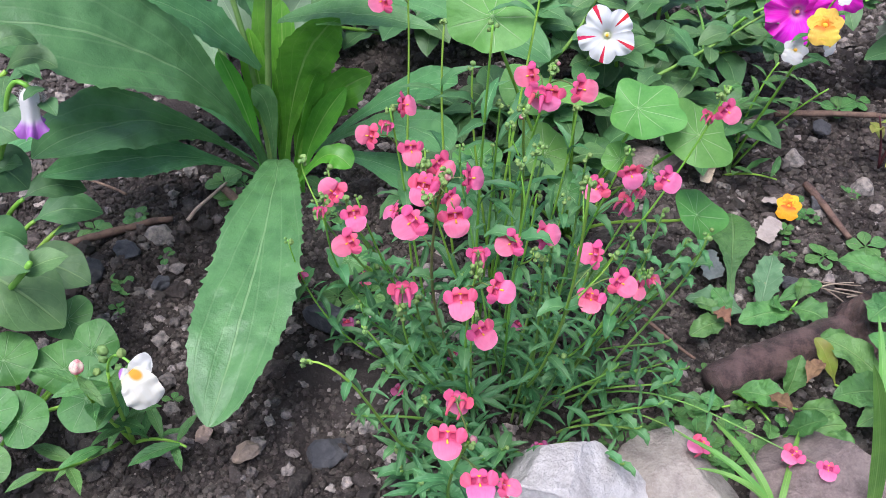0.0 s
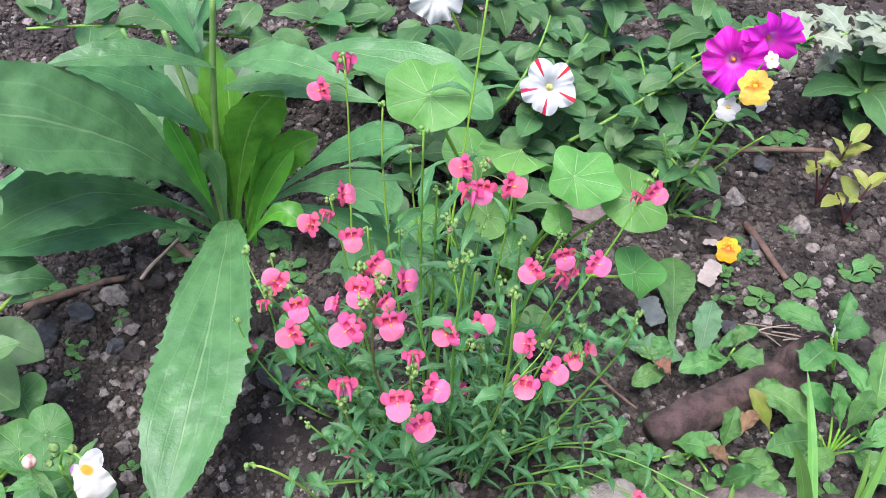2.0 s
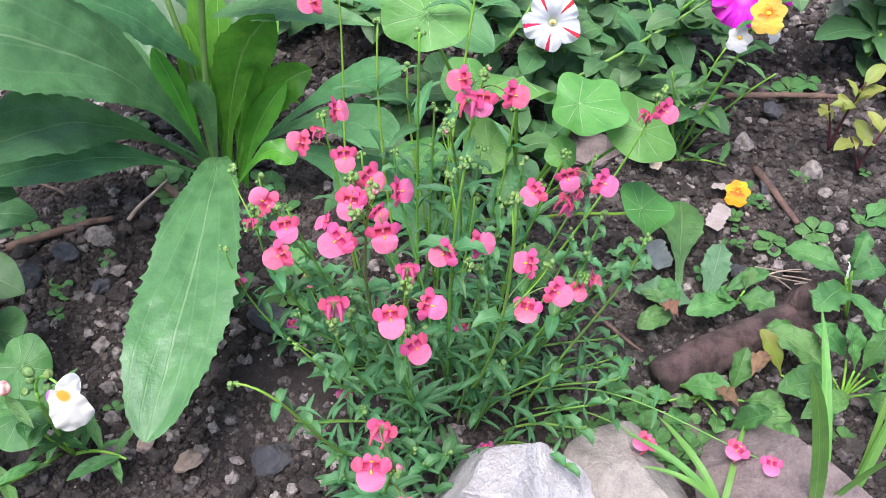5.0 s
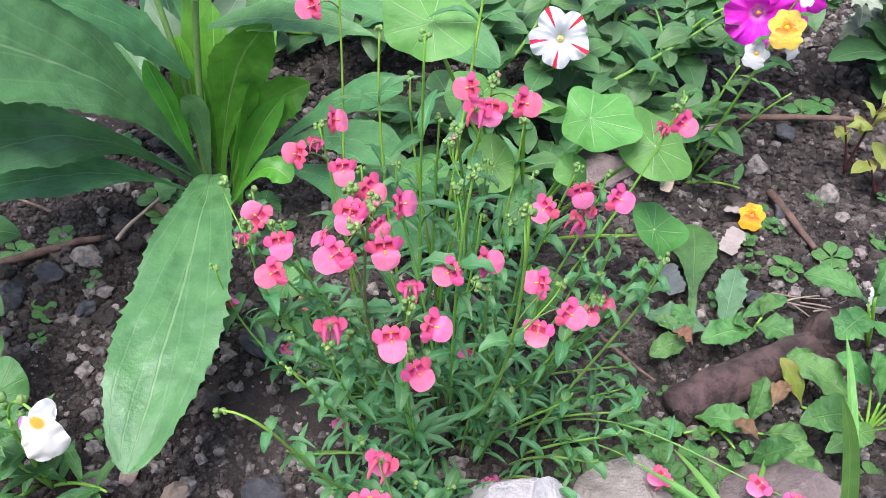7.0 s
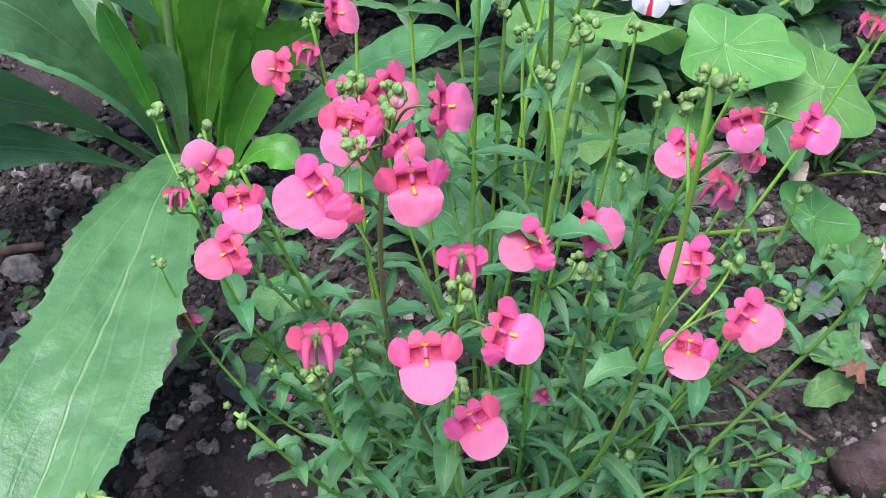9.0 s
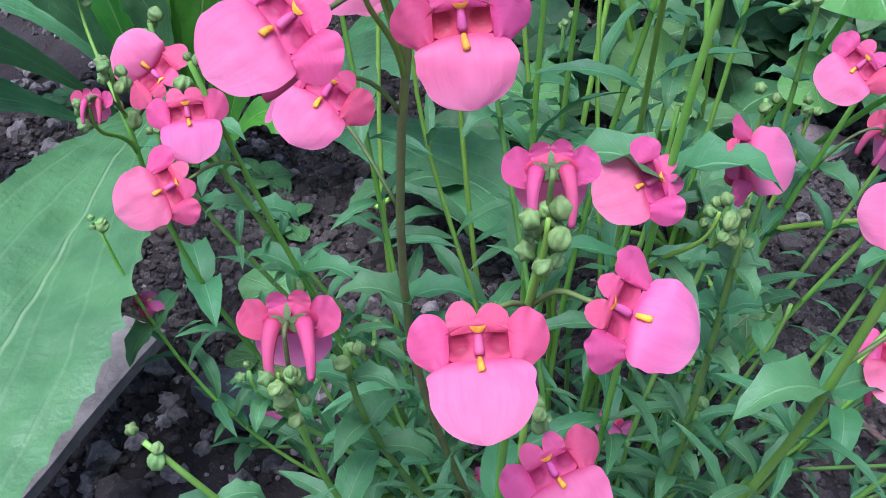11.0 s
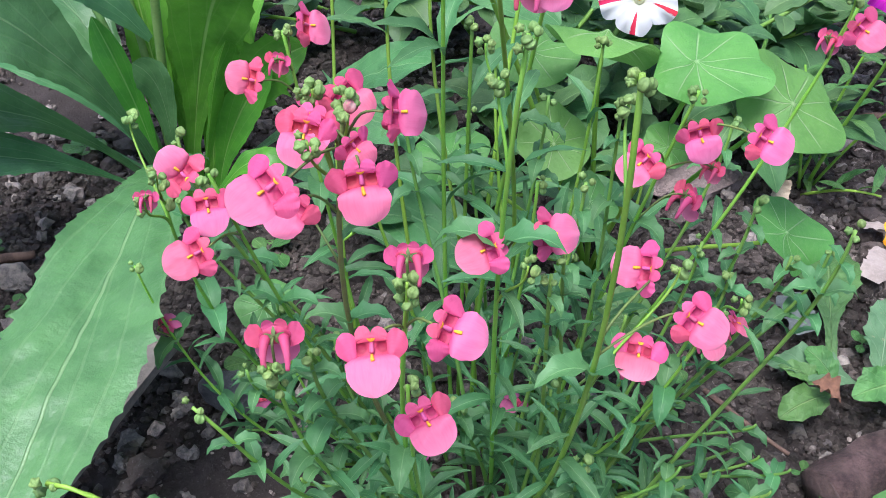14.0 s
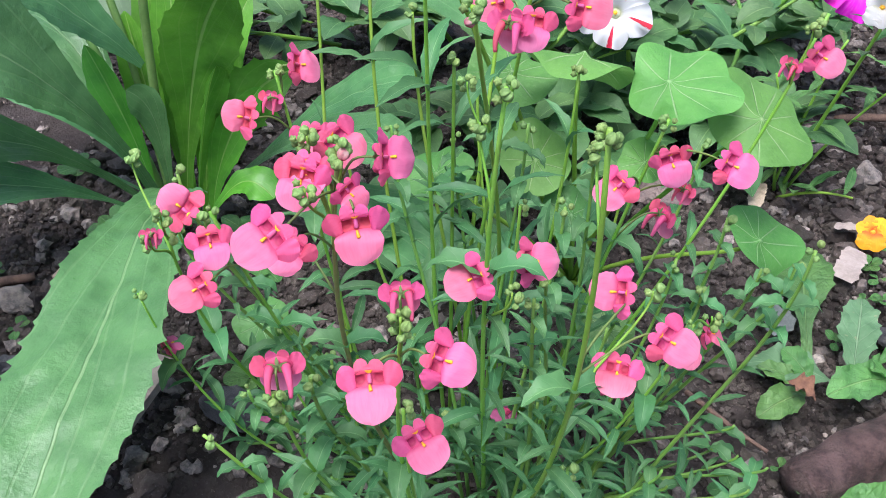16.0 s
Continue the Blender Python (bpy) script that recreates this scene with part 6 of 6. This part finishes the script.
ROUNDISH = [(0, 0.08), (0.12, 0.13), (0.22, 0.5), (0.38, 0.92), (0.56, 1.0), (0.74, 0.92), (0.9, 0.6), (1, 0.12)]


def leaf_cluster(name, at, label, leaves, material=WEED, category="weed", group=""):
    """A low weed: each leaf goes from its base to its tip, with a width, a count of teeth and a fold."""
    p = Plant(name, at, label, category, group)
    for i, (b, t, w, teeth, fold) in enumerate(leaves):
        b, t = np.array(b), np.array(t)
        ln = np.linalg.norm(t - b)
        mid = np.array((0, 0, 0.16 * ln))
        prof = ROUNDISH if i % 3 != 1 else OVAL
        p.leaf(YELLOWISH if w == 0.024 and i == 2 else material, [b, b * 0.66 + t * 0.34 + mid, b * 0.3 + t * 0.7 + mid * 0.9, t], w * 0.6, prof, up=(0.25 * math.sin(i * 2.3), -0.35, 1), fold=fold, cup=0.12, wave=0.22, waves=2.6, teeth=teeth, tooth=0.22 if name == "nettle_plant" else 0.14, nu=5, nv=max(18, teeth * 3), phase=i * 1.7 + at[0] * 50)
        if np.linalg.norm(b - np.array(at)) > 0.012:
            p.stem(STEM, [at, (np.array(at) + b) / 2 + (0, 0, 0.004), b], 0.0014, 0.001, name="leaf_stalk", sides=5, n=6)
    return p


leaf_cluster("serrate_weed", (0.385, 0.668, 0.004), "low crinkled bright green weed behind the log", [((0.388, 0.664, 0.012), (0.334, 0.642, 0.02), 0.04, 9, 0.2), ((0.385, 0.668, 0.015), (0.412, 0.65, 0.02), 0.046, 7, 0.15), ((0.37, 0.672, 0.012), (0.416, 0.694, 0.022), 0.026, 6, 0.2), ((0.378, 0.67, 0.012), (0.362, 0.656, 0.028), 0.028, 6, 0.3), ((0.39, 0.672, 0.02), (0.397, 0.688, 0.034), 0.024, 5, 0.2)])
leaf_cluster("serrate_weed", (0.33, 0.655, 0.004), "low weed with toothed leaves and a brown spot", [((0.328, 0.652, 0.01), (0.292, 0.63, 0.012), 0.034, 6, 0.15), ((0.328, 0.658, 0.008), (0.298, 0.668, 0.016), 0.022, 5, 0.15), ((0.334, 0.66, 0.008), (0.316, 0.68, 0.02), 0.026, 5, 0.2)])
leaf_cluster("serrate_weed", (0.338, 0.567, 0.002), "low weed with broad rounded toothed leaves before the log", [((0.32, 0.573, 0.01), (0.354, 0.552, 0.026), 0.04, 8, 0.35), ((0.36, 0.566, 0.01), (0.37, 0.59, 0.042), 0.034, 7, 0.2), ((0.33, 0.558, 0.008), (0.312, 0.548, 0.018), 0.022, 5, 0.1), ((0.345, 0.545, 0.01), (0.337, 0.522, 0.02), 0.024, 5, 0.1), ((0.37, 0.56, 0.01), (0.395, 0.545, 0.026), 0.032, 7, 0.2), ((0.31, 0.56, 0.006), (0.292, 0.565, 0.012), 0.018, 4, 0.1)])
leaf_cluster("serrate_weed", (0.375, 0.535, 0.002), "low weed with wavy yellow-green leaves by the stones", [((0.352, 0.531, 0.012), (0.375, 0.524, 0.045), 0.032, 6, 0.5), ((0.365, 0.535, 0.01), (0.4, 0.538, 0.022), 0.034, 7, 0.15), ((0.38, 0.53, 0.01), (0.4, 0.518, 0.025), 0.028, 6, 0.2), ((0.36, 0.545, 0.008), (0.345, 0.54, 0.02), 0.02, 4, 0.1)])
leaf_cluster("broadleaf_weed", (0.455, 0.572, 0.0), "bright green weed with broad smooth leaves against the log", [((0.444, 0.58, 0.02), (0.393, 0.606, 0.045), 0.046, 6, 0.12), ((0.445, 0.572, 0.02), (0.385, 0.548, 0.042), 0.05, 8, 0.15), ((0.404, 0.584, 0.015), (0.382, 0.604, 0.048), 0.024, 0, 0.3), ((0.43, 0.612, 0.02), (0.389, 0.61, 0.044), 0.03, 9, 0.2), ((0.458, 0.58, 0.03), (0.444, 0.598, 0.07), 0.028, 7, 0.35), ((0.462, 0.578, 0.03), (0.476, 0.59, 0.07), 0.03, 7, 0.35), ((0.465, 0.574, 0.03), (0.46, 0.544, 0.06), 0.028, 7, 0.3), ((0.456, 0.563, 0.018), (0.402, 0.53, 0.032), 0.036, 7, 0.15), ((0.465, 0.565, 0.018), (0.492, 0.522, 0.032), 0.05, 8, 0.12), ((0.49, 0.59, 0.015), (0.508, 0.65, 0.062), 0.056, 6, 0.1), ((0.455, 0.592, 0.03), (0.42, 0.6, 0.06), 0.036, 6, 0.15), ((0.47, 0.565, 0.02), (0.52, 0.58, 0.05), 0.046, 7, 0.15), ((0.43, 0.56, 0.012), (0.42, 0.53, 0.03), 0.032, 6, 0.15)])
leaf_cluster("broadleaf_weed", (0.545, 0.6, 0.0), "bright green weed with broad toothed leaves", [((0.54, 0.6, 0.015), (0.5, 0.565, 0.04), 0.05, 7, 0.15), ((0.545, 0.605, 0.015), (0.53, 0.66, 0.05), 0.05, 8, 0.15), ((0.55, 0.6, 0.015), (0.6, 0.63, 0.04), 0.05, 7, 0.15), ((0.55, 0.595, 0.015), (0.56, 0.54, 0.04), 0.05, 7, 0.15), ((0.545, 0.6, 0.02), (0.575, 0.57, 0.05), 0.04, 6, 0.2)])
nt = leaf_cluster("nettle_plant", (0.484, 0.664, 0.0), "young nettle-like weed with toothed pointed leaves", [((0.459, 0.652, 0.064), (0.416, 0.684, 0.062), 0.04, 11, 0.2), ((0.462, 0.652, 0.068), (0.473, 0.678, 0.094), 0.03, 11, 0.35), ((0.466, 0.655, 0.05), (0.43, 0.624, 0.052), 0.046, 9, 0.15), ((0.464, 0.655, 0.045), (0.486, 0.6, 0.042), 0.03, 10, 0.25), ((0.461, 0.652, 0.07), (0.45, 0.646, 0.09), 0.018, 6, 0.4), ((0.466, 0.66, 0.05), (0.5, 0.672, 0.058), 0.036, 9, 0.2)])
nt.stem(STEM, [(0.484, 0.664, 0), (0.477, 0.66, 0.03), (0.468, 0.655, 0.05), (0.461, 0.652, 0.072)], 0.002, 0.0014)
# yellow-green saplings
YL = at_size([to_mesh("leaf", *sheet([(0, 0, 0), (0, 0.3, 0.14), (0, 0.7, 0.16), (0, 1, -0.05)], 0.5, OVAL, fold=0.3, wave=0.1, nu=3, nv=12, phase=k), (YELLOWISH,)) for k in range(3)], 0.04)
for i, (x, y, hgt, n) in enumerate(((0.53, 0.9, 0.085, 6), (0.552, 0.868, 0.055, 4))):
    sp = Plant("sapling", (x, y, 0), "small sapling with yellowish green leaves on dark red stems", "seedling", "yellowish saplings")
    leafy_stem(sp, [(x, y, 0), (x, y, hgt * 0.4), (x + 0.005, y, hgt * 0.7), (x + 0.012, y + 0.005, hgt)], 0.0018, n, 0.034, 70 + i, YL, STEM_DARK, 0.45, -0.4)
    leafy_stem(sp, [(x, y, 0), (x - 0.008, y, hgt * 0.4), (x - 0.015, y, hgt * 0.6), (x - 0.02, y + 0.004, hgt * 0.75)], 0.0015, n // 2, 0.03, 72 + i, YL, STEM_DARK, 0.4, -0.1)
DL = Plant("dark_leaf_plant", (0.61, 1.055, 0), "dark green plant with broad pointed leaves", "plant")
for i, (a, s) in enumerate(((0.3, 0.1), (1.8, 0.11), (3.2, 0.11), (4.4, 0.1), (5.4, 0.11), (2.5, 0.06), (0.9, 0.06))):
    DL.add("leaf", OVAL_LEAF[i % 4], (0.61, 1.045, 0.05), leaf_turn(a, 0.15, 0.05), s * 0.75)
leafy_stem(DL, [(0.61, 1.055, 0), (0.61, 1.055, 0.02), (0.61, 1.045, 0.04), (0.61, 1.045, 0.055)], 0.003, 4, 0.06, 81, OVAL_LEAF)
leafy_stem(DL, [(0.68, 1.1, 0), (0.68, 1.1, 0.04), (0.68, 1.08, 0.08), (0.68, 1.08, 0.1)], 0.003, 9, 0.1, 82, OVAL_LEAF)
# silvery cut leaves
SV = Plant("silver_plant", (0.62, 1.14, 0), "silvery foliage plant with deeply cut pale leaves", "plant")
SILVER_LEAF = at_size([to_mesh("leaf", *sheet([(0, 0, 0), (0, 0.3, 0.1), (0, 0.7, 0.1), (0, 1, -0.15)], 0.75, NARROW, fold=0.1, wave=0.15, nu=3, nv=30, teeth=5, tooth=0.55, phase=k), (SILVER,)) for k in range(2)], 0.045)
for i in range(7):
    leafy_stem(SV, [(0.62, 1.14, 0), (0.6 + 0.02 * i, 1.11, 0.08), (0.54 + 0.035 * i, 1.06, 0.13), (0.495 + 0.05 * i, 1.0 + 0.02 * (i % 3), 0.14)], 0.002, 9, 0.045, 90 + i, SILVER_LEAF)

# ---- grass ----
ga = Plant("grass_tuft", (0.42, 0.475, 0), "tuft of tall bright green grass blades by the stones", "grass", "grass tufts")
for i, (bx, by, tx, ty, tz, w) in enumerate(((0.412, 0.47, 0.41, 0.585, 0.1, 0.009), (0.405, 0.465, 0.338, 0.452, 0.194, 0.012), (0.425, 0.465, 0.47, 0.55, 0.13, 0.009), (0.43, 0.47, 0.445, 0.52, 0.09, 0.007), (0.41, 0.47, 0.43, 0.45, 0.12, 0.007))):
    ga.leaf(GRASS, [(bx, by, 0.0), (0.7 * bx + 0.3 * tx, 0.75 * by + 0.25 * ty, tz * 0.42), (0.35 * bx + 0.65 * tx, 0.4 * by + 0.6 * ty, tz * 0.78), (tx, ty, tz)], w, STRAP, name="blade", fold=0.3, nu=2, nv=14, up=(0, -1, 0.3))
gb = Plant("grass_tuft", (0.325, 0.475, 0), "tuft of arching green grass blades over the stones", "grass", "grass tufts")
for i, (tx, ty, tz, w) in enumerate(((0.262, 0.505, 0.04, 0.007), (0.29, 0.525, 0.035, 0.007), (0.37, 0.545, 0.02, 0.005), (0.27, 0.475, 0.042, 0.006))):
    gb.leaf(GRASS, [(0.33, 0.45, 0.0), (0.328, 0.452, 0.045), ((0.32 + tx) / 2, (0.455 + ty) / 2, tz + 0.014), (tx, ty, tz)], w, STRAP, name="blade", fold=0.3, nu=2, nv=14)
